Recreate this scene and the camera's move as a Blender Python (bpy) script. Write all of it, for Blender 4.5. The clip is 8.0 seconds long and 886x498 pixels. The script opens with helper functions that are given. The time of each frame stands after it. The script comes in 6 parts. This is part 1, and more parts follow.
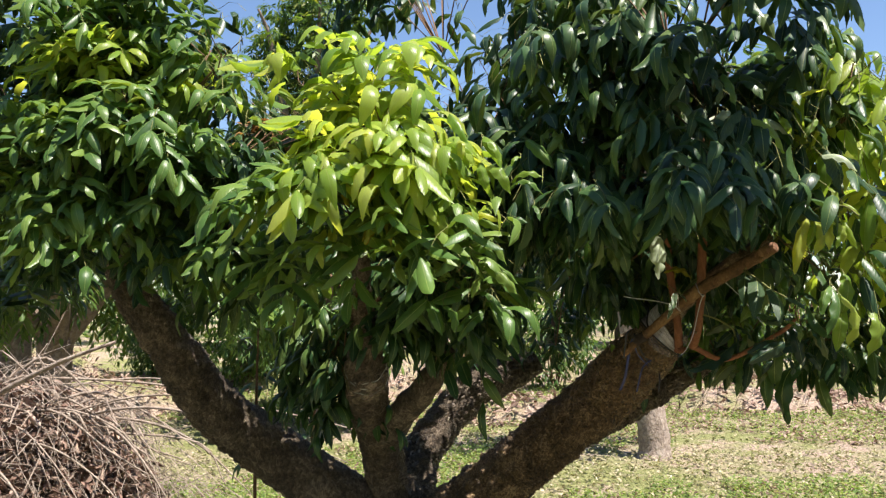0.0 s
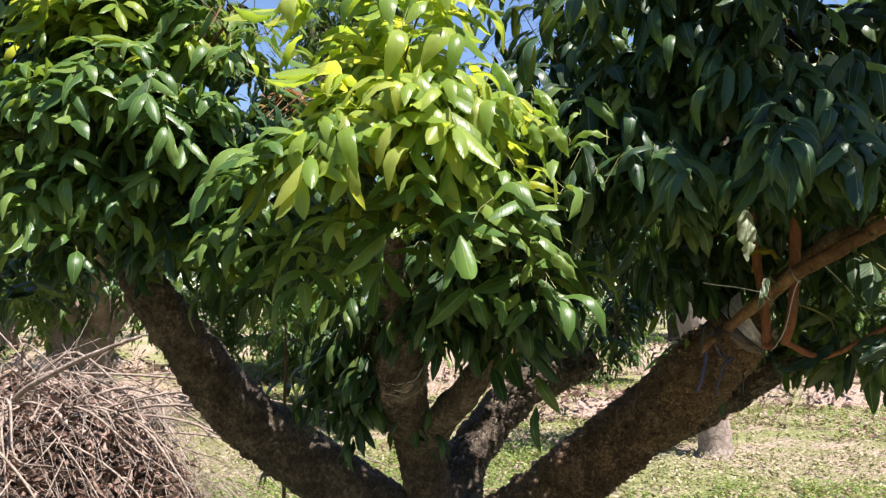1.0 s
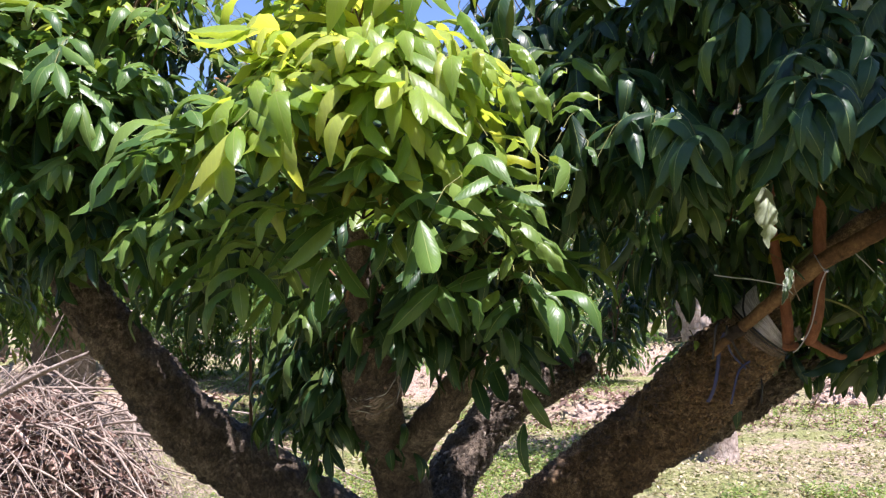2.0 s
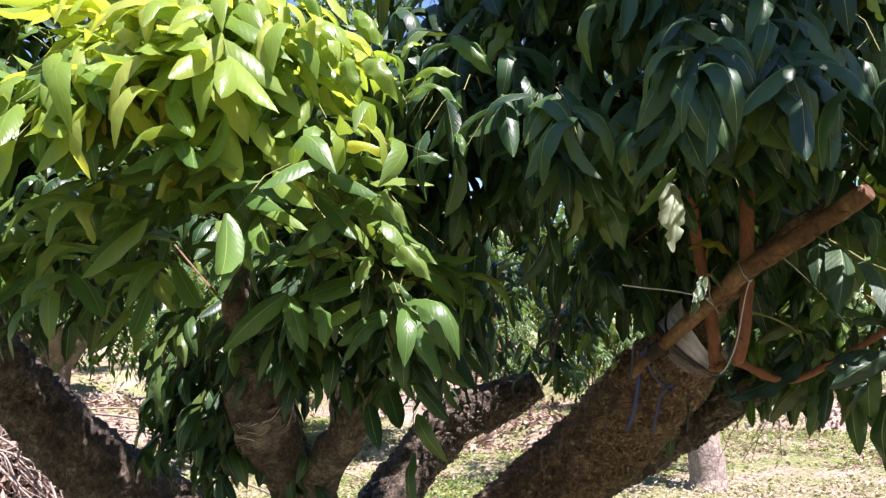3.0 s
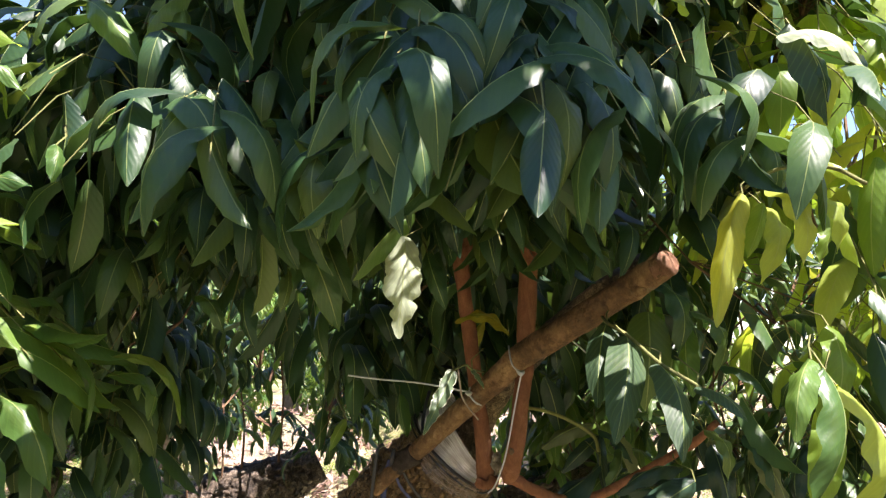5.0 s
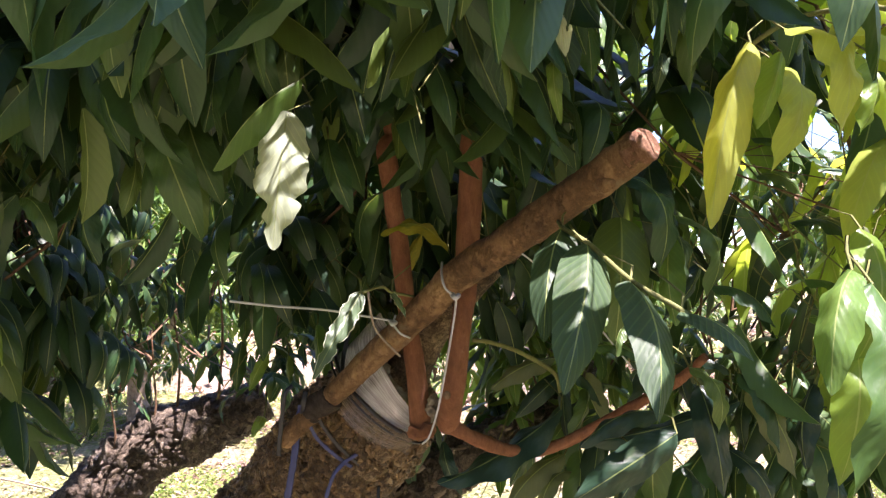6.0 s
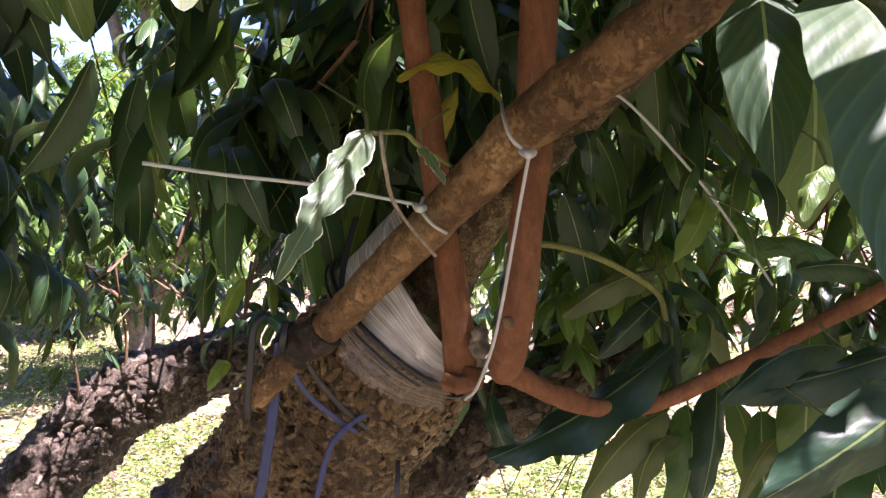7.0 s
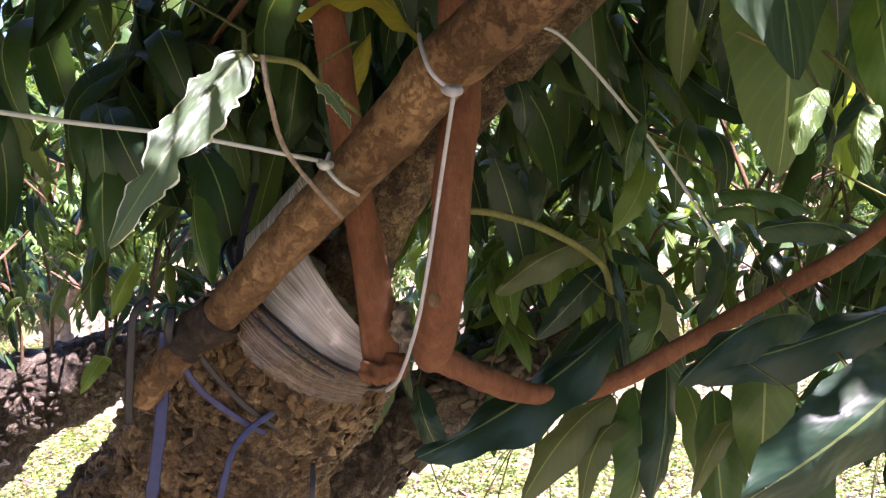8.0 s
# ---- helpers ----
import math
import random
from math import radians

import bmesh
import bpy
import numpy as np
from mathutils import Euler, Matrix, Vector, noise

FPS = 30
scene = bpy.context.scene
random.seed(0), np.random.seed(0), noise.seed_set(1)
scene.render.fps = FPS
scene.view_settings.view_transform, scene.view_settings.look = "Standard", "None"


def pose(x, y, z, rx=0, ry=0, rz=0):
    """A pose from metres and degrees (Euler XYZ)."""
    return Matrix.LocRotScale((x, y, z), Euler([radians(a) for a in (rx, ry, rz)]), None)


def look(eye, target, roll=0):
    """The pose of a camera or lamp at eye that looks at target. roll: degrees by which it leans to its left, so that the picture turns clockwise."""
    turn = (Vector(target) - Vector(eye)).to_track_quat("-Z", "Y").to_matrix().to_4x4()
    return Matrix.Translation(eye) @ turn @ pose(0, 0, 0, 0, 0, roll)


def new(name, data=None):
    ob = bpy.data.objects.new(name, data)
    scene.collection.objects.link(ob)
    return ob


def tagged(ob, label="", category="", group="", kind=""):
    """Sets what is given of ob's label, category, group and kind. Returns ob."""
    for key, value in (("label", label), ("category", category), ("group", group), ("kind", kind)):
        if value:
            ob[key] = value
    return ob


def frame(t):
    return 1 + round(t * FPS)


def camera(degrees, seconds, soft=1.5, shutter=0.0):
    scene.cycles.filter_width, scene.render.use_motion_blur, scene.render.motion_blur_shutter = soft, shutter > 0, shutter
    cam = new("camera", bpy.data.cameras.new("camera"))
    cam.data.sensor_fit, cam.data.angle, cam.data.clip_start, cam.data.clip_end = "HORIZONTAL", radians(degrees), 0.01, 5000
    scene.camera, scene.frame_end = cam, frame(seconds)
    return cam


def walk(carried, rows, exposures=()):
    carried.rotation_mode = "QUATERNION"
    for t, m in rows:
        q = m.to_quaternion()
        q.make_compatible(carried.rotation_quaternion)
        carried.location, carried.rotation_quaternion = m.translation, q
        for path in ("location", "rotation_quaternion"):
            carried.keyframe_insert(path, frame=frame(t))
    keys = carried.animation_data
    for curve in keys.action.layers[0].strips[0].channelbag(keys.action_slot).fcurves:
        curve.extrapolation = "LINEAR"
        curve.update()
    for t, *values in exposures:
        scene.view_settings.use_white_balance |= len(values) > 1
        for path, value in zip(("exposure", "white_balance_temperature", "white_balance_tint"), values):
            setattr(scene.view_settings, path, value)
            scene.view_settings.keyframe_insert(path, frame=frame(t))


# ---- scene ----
cam = camera(56.1, 8.0, 1.3, 0.0)
PATH = [
    (0, (0.198, 0.068, 1.453), (0.088, 2.062, 1.572), -0.4),
    (0.5, (0.219, 0.208, 1.479), (0.022, 2.195, 1.595), -0.8),
    (1, (0.183, 0.399, 1.444), (-0.038, 2.384, 1.544), -0.7),
    (1.2, (0.146, 0.462, 1.451), (-0.062, 2.449, 1.548), -0.9),
    (2.3, (0.283, 0.767, 1.427), (0.058, 2.75, 1.552), -2.1),
    (2.5, (0.344, 0.821, 1.424), (0.111, 2.802, 1.564), -2.1),
    (3, (0.427, 0.91, 1.408), (0.197, 2.89, 1.571), -1.7),
    (3.5, (0.479, 1.049, 1.446), (0.364, 3.038, 1.615), -1.3),
    (4, (0.52, 1.149, 1.482), (0.504, 3.136, 1.704), -0.5),
    (4.5, (0.564, 1.234, 1.493), (0.636, 3.218, 1.733), -0.4),
    (4.7, (0.6, 1.284, 1.487), (0.675, 3.267, 1.733), -0.3),
    (5.8, (0.716, 1.523, 1.489), (0.842, 3.515, 1.607), -0.9),
    (6, (0.729, 1.592, 1.475), (0.843, 3.588, 1.543), -0.8),
    (6.5, (0.724, 1.793, 1.436), (0.831, 3.79, 1.434), -1.0),
    (7, (0.714, 1.928, 1.416), (0.809, 3.925, 1.36), -1.4),
    (7.5, (0.726, 2.008, 1.393), (0.848, 4.004, 1.343), -1.8),
    (8, (0.727, 2.012, 1.4), (0.99, 3.993, 1.309), -2.6),
]
walk(cam, [(t, look(eye, target, roll)) for t, eye, target, roll in PATH], [(0, 1.2, 6500, 14), (2.5, 1.53, 5850, 28), (3.5, 1.75, 6250, 26), (4.5, 1.99, 6450, 23), (6, 2.39, 6200, 35), (7, 2.53, 6000, 42), (8, 2.66, 5900, 44)])

# ---------- world, sun ----------
SUN_DIR = Vector((0.32, -0.17, 0.93)).normalized()
world = bpy.data.worlds.new("sky")
scene.world = world
world.use_nodes = True
wn = world.node_tree.nodes
sky = wn.new("ShaderNodeTexSky")
sky.sky_type = "NISHITA"
sky.sun_disc = False
sky.sun_elevation = math.asin(SUN_DIR.z)
sky.sun_rotation = math.atan2(SUN_DIR.x, SUN_DIR.y)
sky.air_density = 1.0
sky.dust_density = 0.0
sky.ozone_density = 4.0
world.node_tree.links.new(sky.outputs[0], wn["Background"].inputs[0])
wn["Background"].inputs[1].default_value = 0.078
sun = new("sun", bpy.data.lights.new("sun", "SUN"))
sun.data.energy = 5.0
sun.data.angle = radians(0.53)
sun.data.color = (1.0, 0.95, 0.86)
sun.matrix_world = look(SUN_DIR * 40, (0, 0, 0))


# ---------- materials ----------
def material(name):
    m = bpy.data.materials.new(name)
    m.use_nodes = True
    return m, m.node_tree.nodes, m.node_tree.links, m.node_tree.nodes["Principled BSDF"]


def ramp(nodes, stops):
    r = nodes.new("ShaderNodeValToRGB")
    e = r.color_ramp.elements
    while len(e) < len(stops):
        e.new(0.5)
    for k, (p, c) in zip(e, stops):
        k.position, k.color = p, (*c, 1)
    return r


def noise_tex(nodes, links, scale, detail=6, rough=0.6, coords="Object", stretch=None):
    tc = nodes.new("ShaderNodeTexCoord")
    n = nodes.new("ShaderNodeTexNoise")
    n.inputs["Scale"].default_value, n.inputs["Detail"].default_value, n.inputs["Roughness"].default_value = scale, detail, rough
    if stretch:
        mp = nodes.new("ShaderNodeMapping")
        mp.inputs["Scale"].default_value = stretch
        links.new(tc.outputs[coords], mp.inputs[0])
        links.new(mp.outputs[0], n.inputs["Vector"])
    else:
        links.new(tc.outputs[coords], n.inputs["Vector"])
    return n


def mix(nodes, links, fac, a, b, kind="MIX"):
    m = nodes.new("ShaderNodeMix")
    m.data_type, m.blend_type = "RGBA", kind
    for sock, v in ((m.inputs[0], fac), (m.inputs[6], a), (m.inputs[7], b)):
        if isinstance(v, (int, float)):
            sock.default_value = v
        elif isinstance(v, tuple):
            sock.default_value = (*v, 1)
        else:
            links.new(v, sock)
    return m.outputs[2]


def calc(nodes, links, op, *vals):
    m = nodes.new("ShaderNodeMath")
    m.operation = op
    for k, v in enumerate(vals):
        if isinstance(v, (int, float)):
            m.inputs[k].default_value = v
        else:
            links.new(v, m.inputs[k])
    return m.outputs[0]


def bump(nodes, links, bsdf, height, strength, dist):
    b = nodes.new("ShaderNodeBump")
    b.inputs["Strength"].default_value, b.inputs["Distance"].default_value = strength, dist
    links.new(height, b.inputs["Height"])
    links.new(b.outputs[0], bsdf.inputs["Normal"])
    return b


def leaf_material(name, stops, through_col, per_island, rough=0.38, through_fac=0.34, blotch=(0.10, 0.10, 0.02), blotch_amount=0.25, rim=0.0, veins=0.16, relief=0.035, ribs=0.6):
    m, n, l, b = material(name)
    if per_island:
        rnd = n.new("ShaderNodeNewGeometry").outputs["Random Per Island"]
    else:
        rnd = n.new("ShaderNodeObjectInfo").outputs["Random"]
    r = ramp(n, stops)
    l.new(rnd, r.inputs[0])
    uv = n.new("ShaderNodeUVMap")
    sep = n.new("ShaderNodeSeparateXYZ")
    l.new(uv.outputs[0], sep.inputs[0])
    u, v = sep.outputs[0], sep.outputs[1]
    across = calc(n, l, "ABSOLUTE", calc(n, l, "SUBTRACT", u, 0.5))
    rib = calc(n, l, "LESS_THAN", across, 0.018)
    side = calc(n, l, "SINE", calc(n, l, "MULTIPLY", calc(n, l, "SUBTRACT", v, calc(n, l, "MULTIPLY", across, 0.45)), 68.0))
    vein = calc(n, l, "POWER", calc(n, l, "MULTIPLY", calc(n, l, "ADD", side, 1.0), 0.5), 14.0)
    patch = noise_tex(n, l, 14 if per_island else 2.2, 4)
    pr = ramp(n, [(0.55, (0, 0, 0)), (0.75, (1, 1, 1))])
    l.new(patch.outputs[0], pr.inputs[0])
    col = mix(n, l, calc(n, l, "MULTIPLY", pr.outputs[0], blotch_amount), r.outputs[0], blotch)
    lighter = mix(n, l, 1.0, col, (1.5, 1.45, 1.25), "MULTIPLY")
    col = mix(n, l, calc(n, l, "MULTIPLY", vein, veins), col, lighter)
    ribcol = mix(n, l, ribs, col, (0.30, 0.36, 0.12))
    col = mix(n, l, rib, col, ribcol)
    if rim:
        col = mix(n, l, calc(n, l, "MULTIPLY", calc(n, l, "GREATER_THAN", across, 0.44), rim), col, (0.72, 0.74, 0.58))
    l.new(col, b.inputs["Base Color"])
    spots = noise_tex(n, l, 30 if per_island else 5, 3)
    l.new(calc(n, l, "ADD", calc(n, l, "MULTIPLY", spots.outputs[0], 0.25), rough - 0.1), b.inputs["Roughness"])
    b.inputs["Specular IOR Level"].default_value = 0.36
    h = calc(n, l, "ADD", calc(n, l, "MULTIPLY", side, relief), calc(n, l, "ADD", calc(n, l, "MULTIPLY", rib, 0.8), calc(n, l, "MULTIPLY", patch.outputs[0], 0.9)))
    bump(n, l, b, h, 0.6, 0.003)
    tr = n.new("ShaderNodeBsdfTranslucent")
    l.new(mix(n, l, 1.0, col, through_col, "MULTIPLY"), tr.inputs[0])
    ms = n.new("ShaderNodeMixShader")
    ms.inputs[0].default_value = through_fac
    l.new(b.outputs[0], ms.inputs[1])
    l.new(tr.outputs[0], ms.inputs[2])
    l.new(ms.outputs[0], n["Material Output"].inputs[0])
    return m


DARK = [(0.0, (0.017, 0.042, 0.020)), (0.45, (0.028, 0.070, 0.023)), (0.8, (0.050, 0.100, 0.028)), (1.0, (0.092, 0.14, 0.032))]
MID = [(0.0, (0.042, 0.098, 0.024)), (0.5, (0.082, 0.158, 0.032)), (1.0, (0.15, 0.225, 0.046))]
YOUNG = [(0.0, (0.13, 0.23, 0.035)), (0.6, (0.25, 0.35, 0.06)), (1.0, (0.38, 0.43, 0.09))]
FAR = [(0.0, (0.03, 0.07, 0.018)), (0.5, (0.055, 0.11, 0.025)), (0.9, (0.09, 0.15, 0.03)), (1.0, (0.16, 0.18, 0.04))]
THRU = (2.8, 2.5, 1.1)
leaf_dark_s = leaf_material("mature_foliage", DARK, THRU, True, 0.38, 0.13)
leaf_mid_s = leaf_material("green_foliage", MID, THRU, True, 0.36, 0.24)
leaf_young_s = leaf_material("young_foliage", YOUNG, (2.3, 2.0, 0.9), True, 0.33, 0.48)
leaf_far_s = leaf_material("orchard_foliage", FAR, THRU, True)
leaf_dark = leaf_material("mature_leaf", DARK, THRU, False, 0.38, 0.16, veins=0.35)
leaf_mid = leaf_material("green_leaf", MID, THRU, False, 0.36, 0.26, veins=0.25)
leaf_young = leaf_material("young_leaf", YOUNG, (2.3, 2.0, 0.9), False, 0.33, 0.48)
# darkest and bluest of the leaf greens, hardly translucent
leaf_deep = leaf_material("dark_teal_leaf", [(0, (0.011, 0.030, 0.021)), (0.6, (0.016, 0.040, 0.024)), (1, (0.026, 0.054, 0.026))], THRU, False, 0.36, 0.07, veins=0.2, ribs=0.42)
leaf_red_s = leaf_material("reddish_new_foliage", [(0, (0.16, 0.085, 0.03)), (0.6, (0.30, 0.15, 0.05)), (1, (0.38, 0.26, 0.08))], (2.0, 1.6, 0.9), True, 0.45, 0.3)
leaf_gloss = leaf_material("glossy_leaf", [(0, (0.030, 0.060, 0.028)), (1, (0.045, 0.082, 0.036))], (2.0, 2.0, 1.0), False, 0.52, 0.20, veins=0.9, relief=0.08)
leaf_yellow = leaf_material("yellowing_leaf", [(0, (0.22, 0.22, 0.02)), (1, (0.36, 0.31, 0.03))], (1.8, 1.6, 0.8), False, 0.5, 0.3, (0.06, 0.11, 0.02), 1.0, 0.0, 0.4)
leaf_pale = leaf_material("pale_leaf", [(0, (0.085, 0.13, 0.07)), (1, (0.10, 0.15, 0.08))], (1.6, 1.6, 1.0), False, 0.42, 0.30, (0.15, 0.22, 0.08), 0.3, 0.8)
# near-white base colour stands in for sun glare on glossy green leaves
leaf_sun_white = leaf_material("sun_white_leaf", [(0, (0.36, 0.42, 0.28)), (1, (0.44, 0.50, 0.34))], (1.5, 1.5, 1.0), False, 0.45, 0.30, (0.2, 0.28, 0.12), 0.3, 0.0, 0.4)
leaf_grey = leaf_material("leaf_underside", [(0, (0.09, 0.11, 0.05)), (1, (0.13, 0.15, 0.07))], (1.8, 1.8, 1.0), False, 0.55, 0.30)


def bark_material(name, dark, mid, light, scale, depth, lichen=0.0, lichen_col=(0.35, 0.34, 0.28), stretch=(1, 1, 0.55), groove=(0.72, 0.68, 0.64), spread=0.25, rough=0.85):
    m, n, l, b = material(name)
    big = noise_tex(n, l, scale * 0.18, 4)
    fine = noise_tex(n, l, scale, 9, 0.7, stretch=stretch)
    vor = n.new("ShaderNodeTexVoronoi")
    vor.feature = "DISTANCE_TO_EDGE"
    vor.inputs["Scale"].default_value = scale * 0.75
    tc = n.new("ShaderNodeTexCoord")
    wob = n.new("ShaderNodeVectorMath")
    wob.operation = "MULTIPLY_ADD"
    wob.inputs[1].default_value = (0.09, 0.09, 0.09)
    l.new(fine.outputs["Color"], wob.inputs[0])
    l.new(tc.outputs["Object"], wob.inputs[2])
    l.new(wob.outputs[0], vor.inputs["Vector"])
    crack = calc(n, l, "MINIMUM", calc(n, l, "MULTIPLY", vor.outputs["Distance"], 6.0), 1.0)
    r = ramp(n, [(0.5 - spread, dark), (0.5, mid), (0.5 + spread, light)])
    l.new(calc(n, l, "ADD", calc(n, l, "MULTIPLY", fine.outputs[0], 0.58), calc(n, l, "MULTIPLY", big.outputs[0], 0.43)), r.inputs[0])
    col = mix(n, l, crack, mix(n, l, 1.0, r.outputs[0], groove, "MULTIPLY"), r.outputs[0])
    if lichen:
        li = noise_tex(n, l, scale * 0.35, 7, 0.75)
        lr = ramp(n, [(0.60, (0, 0, 0)), (0.68, (1, 1, 1))])
        l.new(li.outputs[0], lr.inputs[0])
        col = mix(n, l, calc(n, l, "MULTIPLY", lr.outputs[0], lichen), col, lichen_col)
    l.new(col, b.inputs["Base Color"])
    b.inputs["Roughness"].default_value = rough
    b.inputs["Specular IOR Level"].default_value = 0.3 if rough > 0.8 else 0.55
    h = calc(n, l, "ADD", calc(n, l, "MULTIPLY", crack, 0.25), calc(n, l, "MULTIPLY", fine.outputs[0], 1.4))
    bump(n, l, b, h, 0.9, depth)
    return m


bark = bark_material("rough_bark", (0.030, 0.018, 0.010), (0.27, 0.170, 0.085), (0.80, 0.57, 0.32), 75, 0.035, 0.35, (0.50, 0.37, 0.21), (1, 1, 1), (0.26, 0.20, 0.15), 0.13, 0.5)
bark_old = bark_material("old_grey_bark", (0.026, 0.019, 0.013), (0.19, 0.140, 0.092), (0.58, 0.47, 0.34), 70, 0.03, 0.4, (0.42, 0.39, 0.31), (1, 1, 0.8), (0.28, 0.24, 0.20), 0.15, 0.6)
def chip_material(name, stops):
    m, n, l, b = material(name)
    r = ramp(n, stops)
    l.new(n.new("ShaderNodeNewGeometry").outputs["Random Per Island"], r.inputs[0])
    grain = noise_tex(n, l, 160, 6, 0.7)
    l.new(mix(n, l, calc(n, l, "MULTIPLY", grain.outputs[0], 0.9), r.outputs[0], mix(n, l, 1.0, r.outputs[0], (0.42, 0.36, 0.30), "MULTIPLY")), b.inputs["Base Color"])
    b.inputs["Roughness"].default_value = 0.42
    bump(n, l, b, grain.outputs[0], 0.8, 0.006)
    return m


bark_chip = chip_material("loose_brown_bark", [(0.0, (0.08, 0.048, 0.021)), (0.5, (0.20, 0.122, 0.052)), (0.92, (0.29, 0.185, 0.085)), (1.0, (0.44, 0.31, 0.17))])
bark_chip_grey = chip_material("loose_grey_bark", [(0.0, (0.045, 0.033, 0.023)), (0.5, (0.13, 0.097, 0.066)), (0.9, (0.22, 0.175, 0.125)), (1.0, (0.42, 0.37, 0.29))])
bark_far = bark_material("grey_bark", (0.09, 0.07, 0.055), (0.20, 0.155, 0.12), (0.33, 0.27, 0.21), 22, 0.01, 0.3)
bark_pale = bark_material("pale_bark", (0.17, 0.13, 0.10), (0.40, 0.32, 0.26), (0.62, 0.53, 0.44), 26, 0.015, 0.3)
bark_stub = bark_material("smooth_bark", (0.030, 0.018, 0.010), (0.165, 0.092, 0.042), (0.38, 0.235, 0.11), 60, 0.003, 0.45, (0.25, 0.20, 0.12), (1, 1, 0.8), (0.72, 0.68, 0.64), 0.18)
bark_shoot = bark_material("red_brown_bark", (0.12, 0.050, 0.025), (0.27, 0.112, 0.055), (0.42, 0.195, 0.10), 160, 0.0012, 0.25, (0.42, 0.26, 0.16), (1, 1, 0.25))
twig_mat = bark_material("twig_bark", (0.10, 0.06, 0.035), (0.17, 0.10, 0.055), (0.25, 0.16, 0.09), 90, 0.0008)
green_twig = bark_material("green_stalk", (0.12, 0.14, 0.04), (0.18, 0.19, 0.06), (0.26, 0.24, 0.09), 90, 0.0004)
cut_wood = bark_material("weathered_cut_wood", (0.12, 0.09, 0.07), (0.30, 0.245, 0.19), (0.56, 0.50, 0.42), 70, 0.004)
cut_red = bark_material("fresh_cut_wood", (0.10, 0.045, 0.025), (0.27, 0.14, 0.08), (0.46, 0.28, 0.18), 90, 0.003)
dry_twig = bark_material("dry_wood", (0.12, 0.09, 0.07), (0.30, 0.24, 0.19), (0.56, 0.48, 0.39), 40, 0.002)


def plain(name, col, rough, var=0.25, scale=60, alpha=1.0, trans=0.0):
    m, n, l, b = material(name)
    t = noise_tex(n, l, scale, 5)
    l.new(mix(n, l, calc(n, l, "MULTIPLY", t.outputs[0], var * 2), col, tuple(c * 0.45 for c in col)), b.inputs["Base Color"])
    b.inputs["Roughness"].default_value = rough
    bump(n, l, b, t.outputs[0], 0.25, 0.0006)
    return m


string_white = plain("white_twine", (0.52, 0.51, 0.55), 0.5, 0.4, 400)
string_grey = plain("grey_twine", (0.50, 0.52, 0.50), 0.6, 0.3, 400)
ribbon_blue = plain("blue_ribbon", (0.035, 0.045, 0.16), 0.5, 0.6, 160)
ribbon_black = plain("black_ribbon", (0.014, 0.013, 0.018), 0.45, 0.3, 120)
dry_leaf = leaf_material("dry_leaf", [(0, (0.09, 0.05, 0.035)), (0.5, (0.25, 0.155, 0.115)), (1, (0.48, 0.35, 0.275))], (1.2, 1.1, 1.0), True, 0.7, 0.15, (0.12, 0.06, 0.03), 0.4)
dry_grass = leaf_material("dry_grass_blade", [(0, (0.13, 0.15, 0.05)), (0.4, (0.25, 0.25, 0.10)), (0.75, (0.38, 0.34, 0.19)), (1, (0.55, 0.46, 0.33))], (1.3, 1.2, 1.0), True, 0.7, 0.2)
grass_leaf = leaf_material("clover_leaf", [(0, (0.08, 0.14, 0.03)), (0.5, (0.17, 0.25, 0.055)), (0.85, (0.27, 0.33, 0.09)), (1, (0.38, 0.36, 0.16))], (1.8, 1.8, 1.0), True, 0.6, 0.35)


def plastic_material(name, dark, mid, light, clear, rough):
    """Thin crinkled film, streaked along its height, through which some of the wood shows."""
    m, n, l, b = material(name)
    uv = n.new("ShaderNodeUVMap")

    def streaks(sx, sy, detail):
        mp = n.new("ShaderNodeMapping")
        mp.inputs["Scale"].default_value = (sx, sy, 1)
        mp.inputs["Rotation"].default_value = (0, 0, 0.25)
        l.new(uv.outputs[0], mp.inputs[0])
        t = n.new("ShaderNodeTexNoise")
        t.inputs["Scale"].default_value, t.inputs["Detail"].default_value, t.inputs["Roughness"].default_value = 1.0, detail, 0.65
        l.new(mp.outputs[0], t.inputs["Vector"])
        return t.outputs[0]

    fine, broad, dust = streaks(7, 55, 5), streaks(5, 9, 4), noise_tex(n, l, 70, 6, 0.7).outputs[0]
    mixed = calc(n, l, "ADD", calc(n, l, "MULTIPLY", fine, 0.55), calc(n, l, "ADD", calc(n, l, "MULTIPLY", broad, 0.37), calc(n, l, "MULTIPLY", dust, 0.10)))
    r = ramp(n, [(0.36, dark), (0.51, mid), (0.68, light)])
    l.new(mixed, r.inputs[0])
    l.new(r.outputs[0], b.inputs["Base Color"])
    b.inputs["Roughness"].default_value = rough
    b.inputs["Coat Weight"].default_value = 0.3
    bump(n, l, b, mixed, 0.5, 0.002)
    see = n.new("ShaderNodeBsdfTransparent")
    ms = n.new("ShaderNodeMixShader")
    rr = ramp(n, [(0.40, (clear, clear, clear)), (0.62, (0.04, 0.04, 0.04))])
    l.new(mixed, rr.inputs[0])
    l.new(rr.outputs[0], ms.inputs[0])
    l.new(b.outputs[0], ms.inputs[1])
    l.new(see.outputs[0], ms.inputs[2])
    l.new(ms.outputs[0], n["Material Output"].inputs[0])
    return m


film = plastic_material("grafting_film", (0.24, 0.215, 0.20), (0.43, 0.405, 0.40), (0.76, 0.75, 0.79), 0.40, 0.28)
film_old = plastic_material("dusty_film", (0.05, 0.035, 0.025), (0.16, 0.115, 0.085), (0.33, 0.26, 0.21), 0.7, 0.42)


